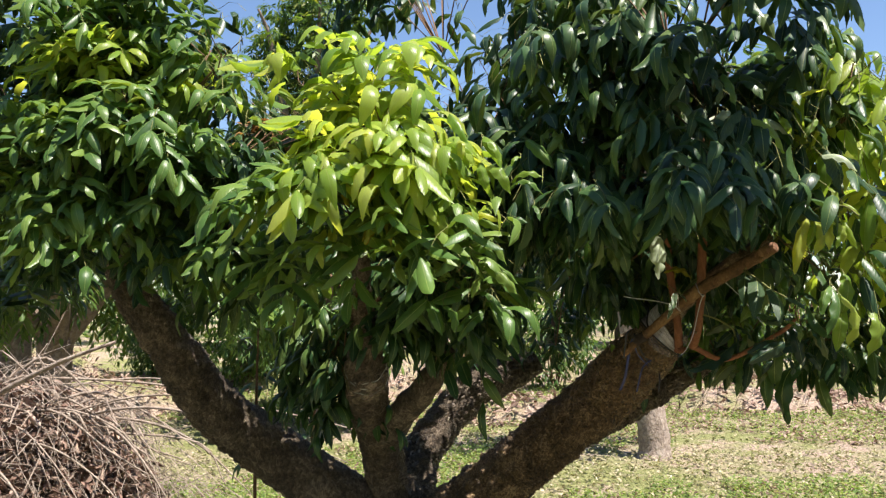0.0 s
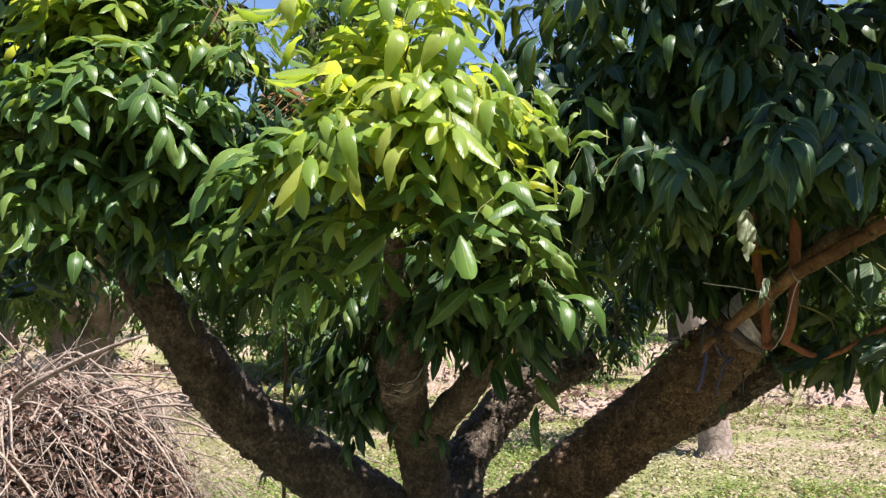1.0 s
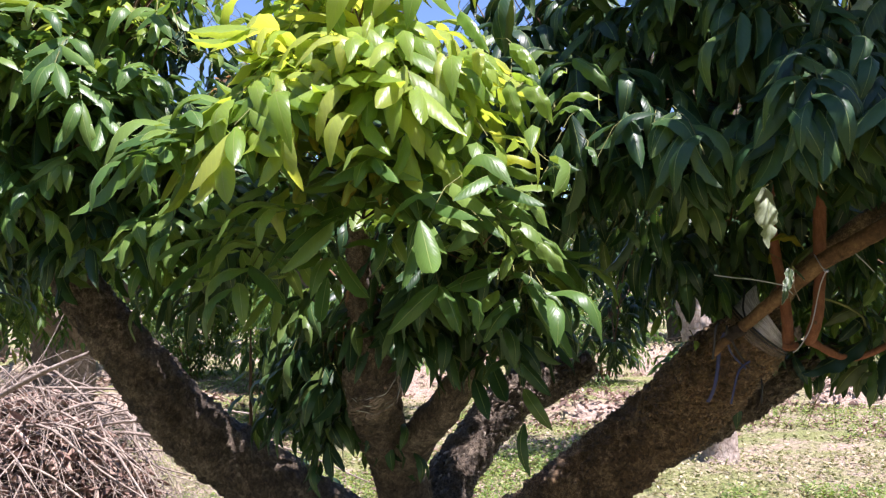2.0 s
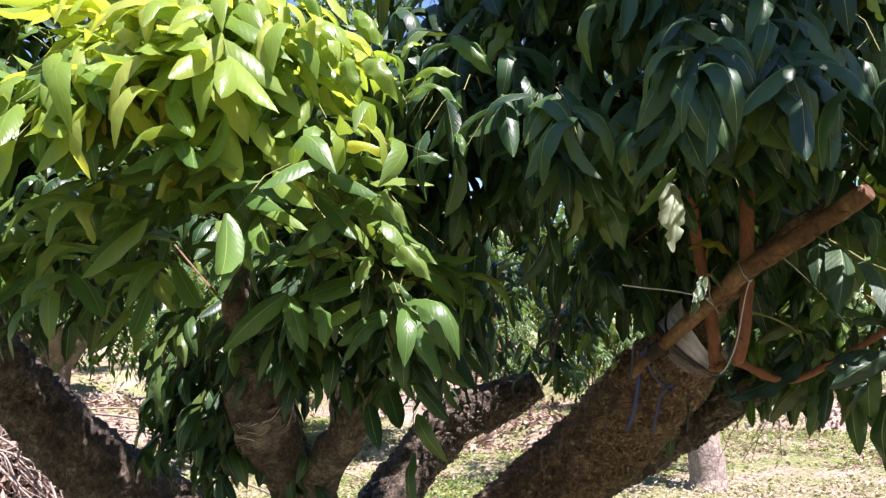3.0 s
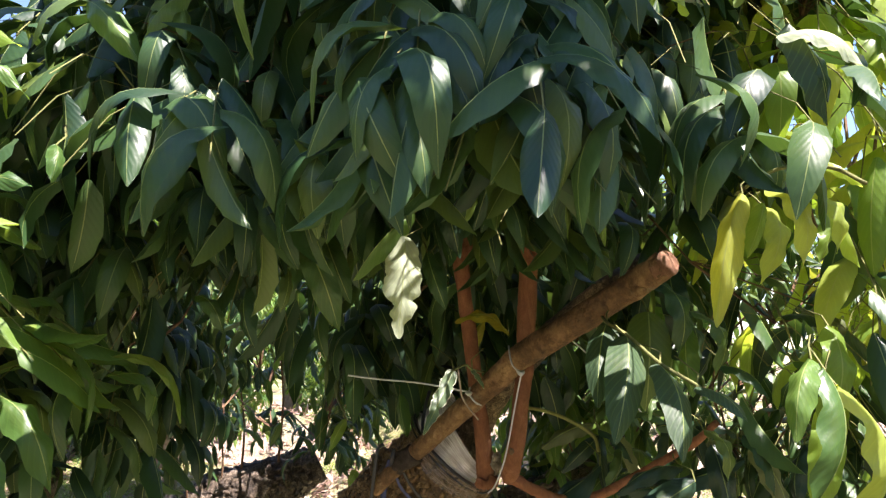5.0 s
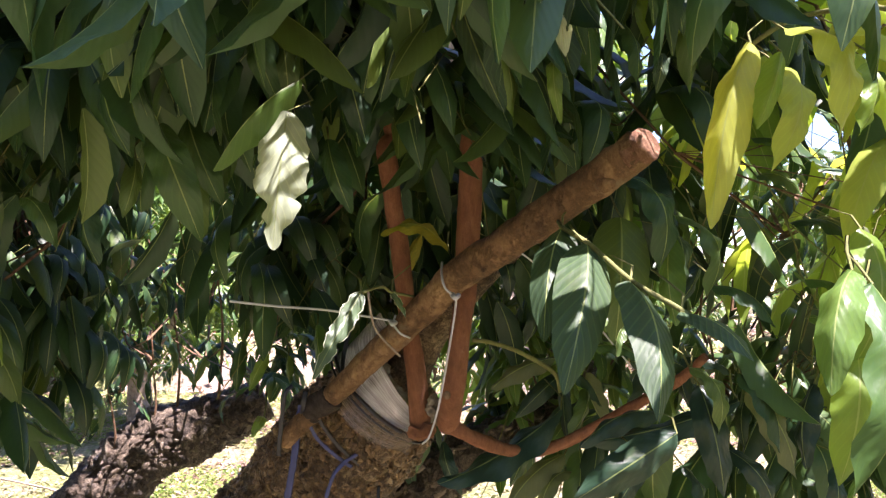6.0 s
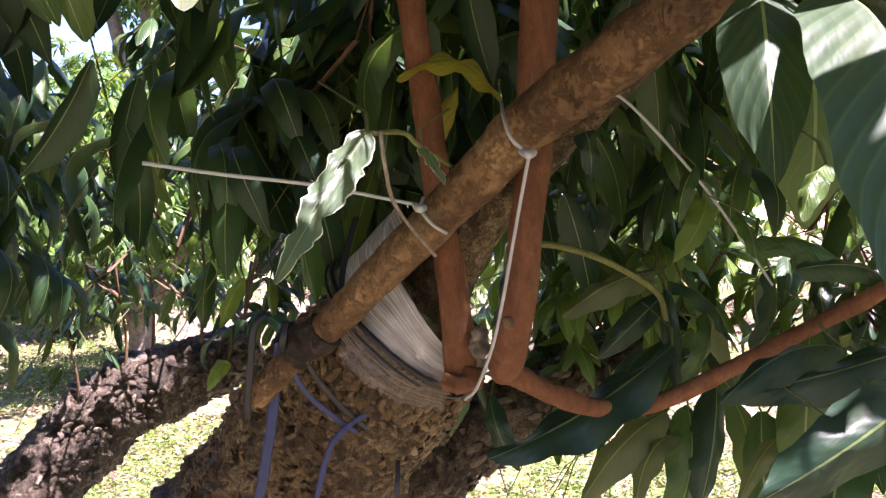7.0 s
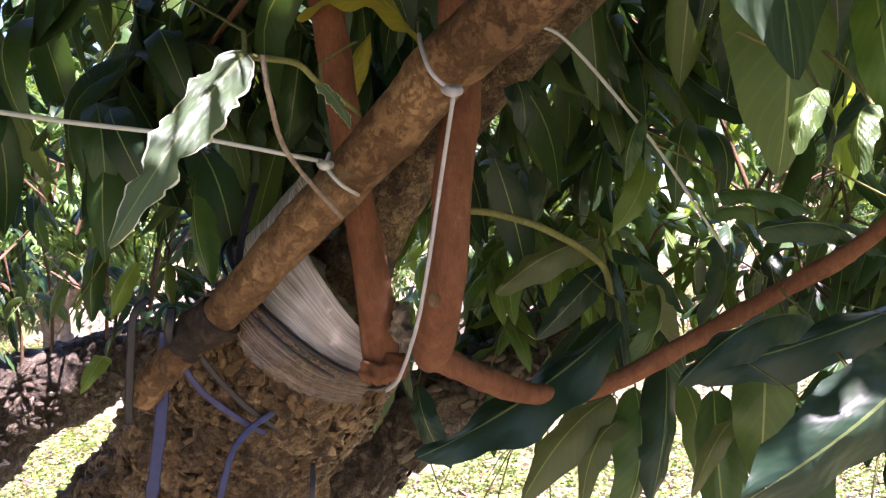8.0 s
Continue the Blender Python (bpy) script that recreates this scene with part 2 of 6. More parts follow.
def ground_material():
    m, n, l, b = material("orchard_ground")
    big = noise_tex(n, l, 0.55, 4, 0.55)
    mid_n = noise_tex(n, l, 3.2, 6, 0.65)
    fine = noise_tex(n, l, 38, 8, 0.75)
    grass = ramp(n, [(0.33, (0.07, 0.09, 0.03)), (0.5, (0.22, 0.235, 0.085)), (0.66, (0.40, 0.375, 0.18))])
    l.new(fine.outputs[0], grass.inputs[0])
    litter = ramp(n, [(0.33, (0.14, 0.095, 0.072)), (0.5, (0.40, 0.295, 0.225)), (0.66, (0.62, 0.51, 0.41))])
    l.new(fine.outputs[0], litter.inputs[0])
    r = ramp(n, [(0.455, (0, 0, 0)), (0.585, (1, 1, 1))])
    l.new(calc(n, l, "ADD", calc(n, l, "MULTIPLY", big.outputs[0], 0.6), calc(n, l, "MULTIPLY", mid_n.outputs[0], 0.42)), r.inputs[0])
    l.new(mix(n, l, r.outputs[0], grass.outputs[0], litter.outputs[0]), b.inputs["Base Color"])
    b.inputs["Roughness"].default_value = 0.95
    b.inputs["Specular IOR Level"].default_value = 0.15
    bump(n, l, b, calc(n, l, "ADD", fine.outputs[0], mid_n.outputs[0]), 0.9, 0.04)
    return m


ground_mat = ground_material()


# ---------- building helpers ----------
def mesh_object(name, verts, faces, mat, parent=None, label="", uvs=None, smooth=True, kind=""):
    me = bpy.data.meshes.new(name)
    me.from_pydata([tuple(v) for v in verts] if not isinstance(verts, np.ndarray) else verts.tolist(), [], faces if isinstance(faces, list) else faces.tolist())
    if uvs is not None:
        lay = me.uv_layers.new(name="UVMap")
        idx = np.empty(len(me.loops), dtype=np.int32)
        me.loops.foreach_get("vertex_index", idx)
        lay.data.foreach_set("uv", np.asarray(uvs, dtype=np.float32)[idx].ravel())
    if smooth:
        me.polygons.foreach_set("use_smooth", np.ones(len(me.polygons), dtype=bool))
    me.materials.append(mat)
    ob = new(name, me)
    if parent:
        ob.parent = parent
    return tagged(ob, label=label, kind=kind)


def spline(points, steps):
    """Catmull-Rom through rows of (x, y, z, radius)."""
    p = np.array(points, float)
    p = np.vstack([2 * p[0] - p[1], p, 2 * p[-1] - p[-2]])
    out = []
    for i in range(1, len(p) - 2):
        for s in np.linspace(0, 1, steps, endpoint=False):
            a, b, c, d = p[i - 1], p[i], p[i + 1], p[i + 2]
            out.append(0.5 * (2 * b + (c - a) * s + (2 * a - 5 * b + 4 * c - d) * s ** 2 + (3 * b - a - 3 * c + d) * s ** 3))
    out.append(p[-2])
    return np.array(out)


def tube_data(points, steps=6, sides=10, lump=0.0, lump_scale=9.0, flat=1.0, closed=True, crumb=None, facing=None):
    c = spline(points, steps) if len(points) > 1 else np.array(points)
    verts, faces = [], []
    prev = None
    for i, row in enumerate(c):
        a = c[min(i + 1, len(c) - 1)][:3] - c[max(i - 1, 0)][:3]
        d = Vector(a).normalized()
        if prev is None:
            prev = d.orthogonal().normalized()
        side = (prev - d * prev.dot(d)).normalized()
        if facing:
            side = d.cross(Vector(facing)).normalized()
        other = d.cross(side)
        prev = side
        for k in range(sides):
            t = 2 * math.pi * k / sides
            off = side * math.cos(t) + other * math.sin(t) * flat
            q = Vector(row[:3]) + off * max(row[3], 1e-4)
            if lump:
                w = noise.noise(q * lump_scale) + 0.5 * noise.noise(q * lump_scale * 2.7) + 0.3 * noise.noise(q * lump_scale * 7)
                q += off * row[3] * lump * w
            if crumb:
                size, depth = crumb
                w = Vector((noise.noise(q * 30), noise.noise(q * 30 + Vector((7, 0, 0))), noise.noise(q * 30 + Vector((0, 7, 0))))) * 0.012
                near = noise.voronoi((q + w) / size)[0]
                plate = min(1.0, (near[1] - near[0]) * 3.2)
                q += off * depth * (plate - 0.6 + 0.9 * noise.noise(q / size * 0.7) + 0.45 * noise.noise(q / size * 2.3))
            verts.append(q)
    for i in range(len(c) - 1):
        for k in range(sides):
            faces.append((i * sides + k, i * sides + (k + 1) % sides, (i + 1) * sides + (k + 1) % sides, (i + 1) * sides + k))
    if closed:
        faces.append(tuple(range(sides))[::-1])
        faces.append(tuple((len(c) - 1) * sides + k for k in range(sides)))
    return verts, faces


def tube(name, points, mat, parent=None, label="", **kw):
    v, f = tube_data(points, **kw)
    return mesh_object(name, v, f, mat, parent, label)


def leaf_template(rows, cols, bend, fold, wave, twist=0.0, bite=None, taper=0.85, ragged=0.0, seed=1):
    """A leaf of length 1 along y and width 1; heights are in lengths."""
    rng = random.Random(seed)
    v, uv, f = [], [], []
    for i in range(rows + 1):
        s = i / rows
        w = 0.5 * math.sin(math.pi * min(1, s ** taper * 0.985 + 0.012)) ** 0.55
        if s > 0.8:
            w *= 1 - 0.45 * ((s - 0.8) / 0.2) ** 0.8 * (1 - 0.3 * (s - 0.8) / 0.2)
        for j in range(cols + 1):
            e = 2 * j / cols - 1
            x = e * w
            if abs(e) == 1 and ragged:
                x *= 1 - ragged * rng.random()
            if bite and e * bite[1] > 0.9 and bite[0] < s < bite[0] + 0.16:
                x *= 0.35
            z = bend * (s * (1 - s) * 4) * 0.25 - fold * abs(x) * 0.5 + wave * abs(e) * math.sin(s * 19 + (2 if e > 0 else 0)) * 0.02
            a = twist * s
            v.append((x * math.cos(a), s, z * math.cos(a) + x * math.sin(a) * 0.3))
            uv.append((0.5 + e * 0.5, s))
    n = cols + 1
    for i in range(rows):
        for j in range(cols):
            f.append((i * n + j, i * n + j + 1, (i + 1) * n + j + 1, (i + 1) * n + j))
    return np.array(v), np.array(f), np.array(uv)


COARSE = [leaf_template(8, 2, b, fo, w, t, None, ta, 0.05, seed=k) for k, (b, fo, w, t, ta) in enumerate(((0.4, 0.45, 0.8, 0.15, 0.85), (0.9, 0.25, 1.2, -0.25, 0.9), (0.2, 0.6, 0.7, 0.3, 0.8), (1.2, 0.35, 1.1, 0.1, 0.95), (-0.3, 0.5, 0.9, -0.15, 0.85), (1.5, 0.3, 0.8, -0.35, 0.8)))]
TINY = [leaf_template(2, 1, 0.4, 0.2, 0, 0.2), leaf_template(2, 1, 0.6, 0.3, 0, -0.3)]
FLAT = [leaf_template(2, 2, 0.3, 0.2, 0, 0.1), leaf_template(2, 2, 0.5, 0.3, 0, -0.3)]


def leaf_frames(base, way, normal, length, width):
    """Arrays of leaf poses from arrays of bases, directions, normals, lengths and widths."""
    way = way / np.linalg.norm(way, axis=1, keepdims=True)
    x = np.cross(way, normal)
    x /= np.linalg.norm(x, axis=1, keepdims=True) + 1e-9
    z = np.cross(x, way)
    return base, x * width[:, None], way * length[:, None], z * length[:, None]


def leaf_cloud(name, frames, templates, mat, parent, label, rng):
    """Many leaves joined in one mesh."""
    base, X, Yv, Zv = frames
    if not len(base):
        return None
    pick = rng.integers(0, len(templates), len(base))
    V, Fc, U, off = [], [], [], 0
    for k, (tv, tf, tu) in enumerate(templates):
        sel = np.where(pick == k)[0]
        if not len(sel):
            continue
        vv = base[sel][:, None, :] + tv[None, :, :1] * X[sel][:, None, :] + tv[None, :, 1:2] * Yv[sel][:, None, :] + tv[None, :, 2:] * Zv[sel][:, None, :]
        V.append(vv.reshape(-1, 3))
        Fc.append((tf[None] + (np.arange(len(sel)) * len(tv))[:, None, None] + off).reshape(-1, tf.shape[1]))
        U.append(np.tile(tu, (len(sel), 1)))
        off += len(sel) * len(tv)
    return mesh_object(name, np.vstack(V), np.vstack(Fc), mat, parent, label, np.vstack(U), kind="stuff")


UP = np.array((0, 0, 1.0))


def compound_leaf(rng, base, way, length, pairs, leaf_len, droop, out, stalks, hang=(0.15, 0.8)):
    """One feathered leaf: an arching stalk with leaflets hanging from it in pairs, all at much the same slant."""
    way = way / np.linalg.norm(way)
    at = lambda s: base + way * s * length - UP * droop * s * s * length
    stalks.append([at(0), at(0.35), at(0.7), at(1.0)])
    hang = rng.uniform(*hang)
    lean = rng.normal(0, 0.10, 3)
    for i in range(pairs):
        s = 0.28 + 0.72 * (i + 1) / pairs if pairs > 1 else 1.0
        p = at(s)
        tan = way - 2 * UP * droop * s
        tan /= np.linalg.norm(tan)
        side = np.cross(tan, UP)
        side /= np.linalg.norm(side) + 1e-6
        last = i == pairs - 1
        for sg in (-1, 1):
            d = tan * (0.40 + 0.5 * last) + side * sg * (0.72 - 0.35 * last) - UP * (hang + rng.normal(0, 0.10)) + lean + rng.normal(0, 0.07, 3)
            d /= np.linalg.norm(d)
            nrm = UP * 0.9 + tan * 0.5 * max(0.0, -d[2]) + side * sg * 0.35 * hang + way * 0.3 + lean + rng.normal(0, 0.16, 3)
            L = leaf_len * rng.uniform(0.82, 1.15)
            out.append((p + rng.normal(0, 0.012, 3) * leaf_len * 4, d, nrm, L, L * rng.uniform(0.24, 0.33)))


def stalk_mesh(name, lines, mat, parent, r0=0.0022, r1=0.001, label=""):
    V, Fc = [], []
    for ln in lines:
        o = len(V)
        k = len(ln)
        for i, p in enumerate(ln):
            r = r0 + (r1 - r0) * i / (k - 1)
            q = np.asarray(p)
            V += [q + (r, 0, 0), q + (-r * 0.5, r * 0.87, 0), q + (-r * 0.5, -r * 0.87, 0)]
        for i in range(k - 1):
            for j in range(3):
                Fc.append((o + i * 3 + j, o + i * 3 + (j + 1) % 3, o + i * 3 + 3 + (j + 1) % 3, o + i * 3 + 3 + j))
    return mesh_object(name, np.array(V), Fc, mat, parent, label, kind="stuff")


def pack(rows):
    return leaf_frames(np.array([r[0] for r in rows]), np.array([r[1] for r in rows]), np.array([r[2] for r in rows]), np.array([r[3] for r in rows]), np.array([r[4] for r in rows]))


# ---------- ground ----------
def ground_height(x, y):
    return 0.035 * noise.noise(Vector((x * 0.7, y * 0.7, 0))) + 0.09 * noise.noise(Vector((x * 0.17, y * 0.17, 3.0)))


def build_ground():
    k = np.linspace(-1, 1, 150)
    ax = np.sinh(k * 5.2) / math.sinh(5.2) * 900
    V = [(x, y + 6, ground_height(x, y + 6)) for y in ax for x in ax]
    n = len(ax)
    Fc = [(j * n + i, j * n + i + 1, (j + 1) * n + i + 1, (j + 1) * n + i) for j in range(n - 1) for i in range(n - 1)]
    g = mesh_object("ground", V, Fc, ground_mat)
    tagged(g, "orchard floor of low green weeds and pale dry leaf litter", "ground", kind="structure")
    return g


ground = build_ground()


def scatter_plants(name, boxes, count, size, mat, label, seed, lift=0.03, density=0.0, flatness=0.8):
    rng = np.random.default_rng(seed)
    rows = []
    while len(rows) < count:
        x0, y0, x1, y1 = boxes[rng.integers(0, len(boxes))]
        x, y = rng.uniform(x0, x1), rng.uniform(y0, y1)
        if noise.noise(Vector((x * 0.45, y * 0.45, 7.0 + density))) + 0.5 * noise.noise(Vector((x * 1.9, y * 1.9, 1.0))) < density:
            continue
        z = ground_height(x, y)
        for _ in range(3):
            a = rng.uniform(0, 6.28)
            d = np.array((math.cos(a), math.sin(a), rng.uniform(-0.1, 0.7)))
            rows.append((np.array((x, y, z + rng.uniform(0, lift))), d, UP * flatness + rng.normal(0, 0.4, 3), size * rng.uniform(0.6, 1.5), size * rng.uniform(0.4, 0.8)))
    ob = leaf_cloud(name, pack(rows), TINY, mat, None, label, rng)
    return tagged(ob, category="ground cover", kind="stuff")


scatter_plants("ground_weeds", [(-3.5, 3.2, 4.5, 8), (-5, 6, 6, 13), (-8, 10, 10, 19)], 140000, 0.024, grass_leaf, "low bright green clover weeds covering the orchard floor", 5, 0.06, 0.0)
scatter_plants("dry_grass", [(-3.5, 3.2, 4.5, 8), (-5, 6, 6, 12), (-7, 10, 9, 18)], 60000, 0.032, dry_grass, "pale yellowish dry grass blades between the weeds", 8, 0.05, -0.8, 0.7)
scatter_plants("near_weeds", [(-6, -6, 7, 3.4)], 24000, 0.04, grass_leaf, "low green weeds on the open orchard floor", 9, 0.05, -0.1)
scatter_plants("leaf_litter", [(-4, 3.4, 5, 10), (-6, 7, 8, 16)], 15000, 0.05, dry_leaf, "scattered dry brown leaves on the orchard floor", 6, 0.03, 0.0, 1.2)


def heap(x, y, rx, ry, h, n, seed, label):
    """A low mound of dry leaves and twigs."""
    rng = np.random.default_rng(seed)
    root = tagged(new("leaf_heap"), label, "leaf heap", "dry heaps under the trees")
    root.location = (x, y, ground_height(x, y))
    top = lambda u, v: h * max(0.0, 1 - u * u - v * v) ** 0.8 + 0.05 * noise.noise(Vector((u * 4 + seed, v * 4, 0)))
    k = np.linspace(-1.15, 1.15, 18)
    V = [(u * rx, v * ry, top(u, v) - 0.05) for v in k for u in k]
    Fc = [(j * 18 + i, j * 18 + i + 1, (j + 1) * 18 + i + 1, (j + 1) * 18 + i) for j in range(17) for i in range(17)]
    mesh_object("mound", V, Fc, ground_mat, root)
    rows, sticks = [], []
    for _ in range(n):
        u, v = rng.uniform(-1.2, 1.2, 2)
        p = np.array((u * rx, v * ry, top(u, v) + rng.uniform(-0.02, 0.05)))
        d = rng.normal(0, 1, 3) * (1, 1, 0.5)
        rows.append((p, d, UP + rng.normal(0, 0.6, 3), rng.uniform(0.06, 0.14), rng.uniform(0.03, 0.05)))
    for _ in range(n // 12):
        u, v = rng.uniform(-1, 1, 2)
        p = np.array((u * rx, v * ry, top(u, v)))
        d = rng.normal(0, 1, 3) * (1, 1, 0.35)
        d *= rng.uniform(0.2, 0.6) / np.linalg.norm(d)
        sticks.append([p, p + d * 0.5 + rng.normal(0, 0.03, 3), p + d])
    leaf_cloud("dry_leaves", pack(rows), FLAT, dry_leaf, root, "", rng)
    stalk_mesh("brushwood", sticks, dry_twig, root, 0.006, 0.003)
    return root


heap(3.4, 11.3, 1.6, 0.9, 0.35, 1500, 21, "low mound of pale dry leaves and twigs on the grass")
heap(7.0, 13.5, 1.8, 1.1, 0.8, 1600, 22, "grey heap of dead twigs and dry leaves")
heap(0.6, 10.2, 1.0, 0.6, 0.25, 900, 23, "low mound of reddish-brown dry leaves")
heap(1.9, 15.5, 2.2, 1.0, 0.6, 1300, 24, "pale bank of dry leaf litter")
heap(-2.0, 13.5, 2.2, 1.0, 0.75, 1500, 25, "pinkish bank of dead leaves and cut twigs")
heap(-5.2, 11.0, 1.6, 1.0, 0.45, 1200, 26, "brown mound of dry leaves and thin branches")
heap(-8.2, 14.5, 1.8, 1.0, 0.7, 1000, 27, "grey-brown heap of pruned twigs")


# ---------- brush pile ----------
def brush_pile(x, y, rx, ry, h, seed):
    rng = np.random.default_rng(seed)
    root = tagged(new("brush_pile"), "big tangled pile of pruned grey branches and pinkish dead leaves", "brush pile")
    root.location = (x, y, ground_height(x, y))
    def top(u, v):
        edge = 1 + 0.30 * noise.noise(Vector((math.atan2(v, u) * 1.1, seed, 0))) + 0.12 * noise.noise(Vector((u * 3, v * 3, 8)))
        return h * max(0.0, 1 - (u * u + v * v) / edge ** 2) ** 0.6 * (1 + 0.25 * noise.noise(Vector((u * 2.2, v * 2.2, 4))))

    k = np.linspace(-1.05, 1.05, 26)
    V = [(u * rx * 0.93, v * ry * 0.93, top(u, v) * 0.88 - 0.03 + 0.07 * noise.noise(Vector((u * 5, v * 5, 2)))) for v in k for u in k]
    Fc = [(j * 26 + i, j * 26 + i + 1, (j + 1) * 26 + i + 1, (j + 1) * 26 + i) for j in range(25) for i in range(25)]
    mesh_object("core", V, Fc, litter_core, root)
    rows, sticks, thin = [], [], []
    for _ in range(8500):
        a, rr = rng.uniform(0, 6.28), math.sqrt(rng.uniform(0, 1.08))
        u, v = rr * math.cos(a), rr * math.sin(a)
        p = np.array((u * rx, v * ry, max(0.02, top(u, v) - rng.uniform(-0.09, 0.10))))
        d = rng.normal(0, 1, 3) * (1, 1, 0.7) - UP * 0.7
        L = rng.uniform(0.05, 0.13)
        rows.append((p, d, rng.normal(0, 1, 3) + UP * 0.3 + np.array((0, -0.5, 0)), L, L * rng.uniform(0.16, 0.34)))
    for i in range(2600):
        a, rr = rng.uniform(0, 6.28), math.sqrt(rng.uniform(0, 1.0))
        u, v = rr * math.cos(a), rr * math.sin(a)
        p = np.array((u * rx, v * ry, top(u, v) + rng.uniform(-0.04, 0.09)))
        d = rng.normal(0, 1, 3) * (1, 1, 0.3) + np.array((u, v, 0.0)) * 0.8
        d *= rng.uniform(0.2, 0.75) / np.linalg.norm(d)
        bow = rng.normal(0, 0.035, 3) + UP * 0.03
        line = [p, p + d * 0.35 + bow * 0.8, p + d * 0.7 + bow, p + d + bow * 0.3 - UP * 0.10]
        (sticks if i % 9 == 0 else thin).append(line)
    leaf_cloud("dead_leaves", pack(rows), [leaf_template(4, 2, 0.7, 0.9, 1.5, 0.9), leaf_template(4, 2, -0.6, 0.8, 1.5, -1.1)], dry_leaf, root, "curled pinkish-brown dead leaves", rng)
    stalk_mesh("fine_brushwood", thin, dry_twig, root, 0.0034, 0.0012)
    stalk_mesh("brushwood", sticks, dry_twig, root, 0.008, 0.003)
    # long boughs arching over the pile and out of it
    for i in range(46):
        a = rng.uniform(-1.9, 1.2)
        u, v = 0.55 * math.cos(a) * rng.uniform(0.1, 1), 0.55 * math.sin(a) * rng.uniform(0.1, 1)
        p = np.array((u * rx, v * ry, top(u, v) + rng.uniform(-0.05, 0.04)))
        d = np.array((math.cos(a), math.sin(a) * 0.8, 0.0)) + rng.normal(0, 0.35, 3) * (1, 1, 0)
        L = rng.uniform(0.5, 1.25)
        rise = rng.uniform(0.02, 0.13)
        fall = rng.uniform(0.1, 0.5)
        j = rng.normal(0, 0.05, 3)
        r = rng.uniform(0.004, 0.012)
        q3, q4 = p + d * L * 0.75 + UP * (rise * 0.5 - fall * 0.4) - j, p + d * L + UP * (rise * 0.2 - fall)
        q3[2], q4[2] = max(q3[2], 0.06), max(q4[2], 0.03)
        tube("branch", [(*p, r), (*(p + d * L * 0.35 + UP * rise + j), r * 0.85), (*q3, r * 0.6), (*q4, r * 0.3)], dry_twig, root, steps=5, sides=6, lump=0.2, lump_scale=30)
    tube("bough", [(0.413, -0.400, 0.957, 0.016), (0.533, -0.450, 1.037, 0.015), (0.842, -0.500, 1.179, 0.012), (1.154, -0.550, 1.284, 0.008)], bark_pale, root, "long pale bare bough sticking out of the pile", steps=6, sides=9, lump=0.15, lump_scale=25)
    return root


litter_core = bark_material("dead_leaf_mass", (0.03, 0.02, 0.015), (0.10, 0.07, 0.052), (0.22, 0.165, 0.13), 45, 0.01)
brush_pile(-2.85, 4.75, 1.28, 1.0, 0.92, 31)


# ---------- background trees ----------
def orchard_tree(x, y, trunk_h, crown_r, crown_z0, crown_z1, seed, label, r=0.13, n_tips=150, leaf_len=0.15, lean=0.0, mat=None, trunk_mat=None):
    rng = np.random.default_rng(seed)
    root = tagged(new("orchard_tree"), label, "tree", "orchard trees")
    root.location = (x, y, ground_height(x, y))
    tube("trunk", [(0, 0, -0.1, r * 1.5), (0.02, 0, 0.18, r * 1.08), (lean * 0.5, 0.05, trunk_h * 0.6, r), (lean, 0.0, trunk_h, r * 1.05)], trunk_mat or bark_far, root, steps=6, sides=14, lump=0.16, lump_scale=6)
    cz = (crown_z0 + crown_z1) / 2
    for i in range(5):
        a = i * 1.256 + rng.uniform(-0.3, 0.3)
        q = np.array((math.cos(a), math.sin(a), 0)) * crown_r
        tube("limb", [(lean, 0, trunk_h - 0.1, r * 0.75), (lean + q[0] * 0.3, q[1] * 0.3, trunk_h + 0.35 * (cz - trunk_h) + 0.15, r * 0.5), (q[0] * 0.62, q[1] * 0.62, cz, r * 0.28), (q[0] * 0.8, q[1] * 0.8, cz + 0.3 * (crown_z1 - cz), r * 0.12)], bark_far, root, steps=5, sides=8, lump=0.12)
    rows, st = [], []
    for _ in range(n_tips):
        d = rng.normal(0, 1, 3)
        d /= np.linalg.norm(d)
        f = rng.uniform(0.45, 1.0) * (0.8 + 0.35 * noise.noise(Vector(d * 2.3) + Vector((seed, 0, 0))))
        tip = np.array((d[0] * crown_r * f, d[1] * crown_r * f, cz + d[2] * (crown_z1 - crown_z0) * 0.5 * f))
        for _ in range(5):
            w = d * 0.5 + rng.normal(0, 0.7, 3) + UP * 0.1
            compound_leaf(rng, tip, w, leaf_len * 1.7, 4, leaf_len, rng.uniform(0.3, 0.8), rows, st)
    leaf_cloud("crown", pack(rows), TINY if y > 11 or y < 0 else FLAT, mat or leaf_far_s, root, "dense drooping green foliage", rng)
    return root


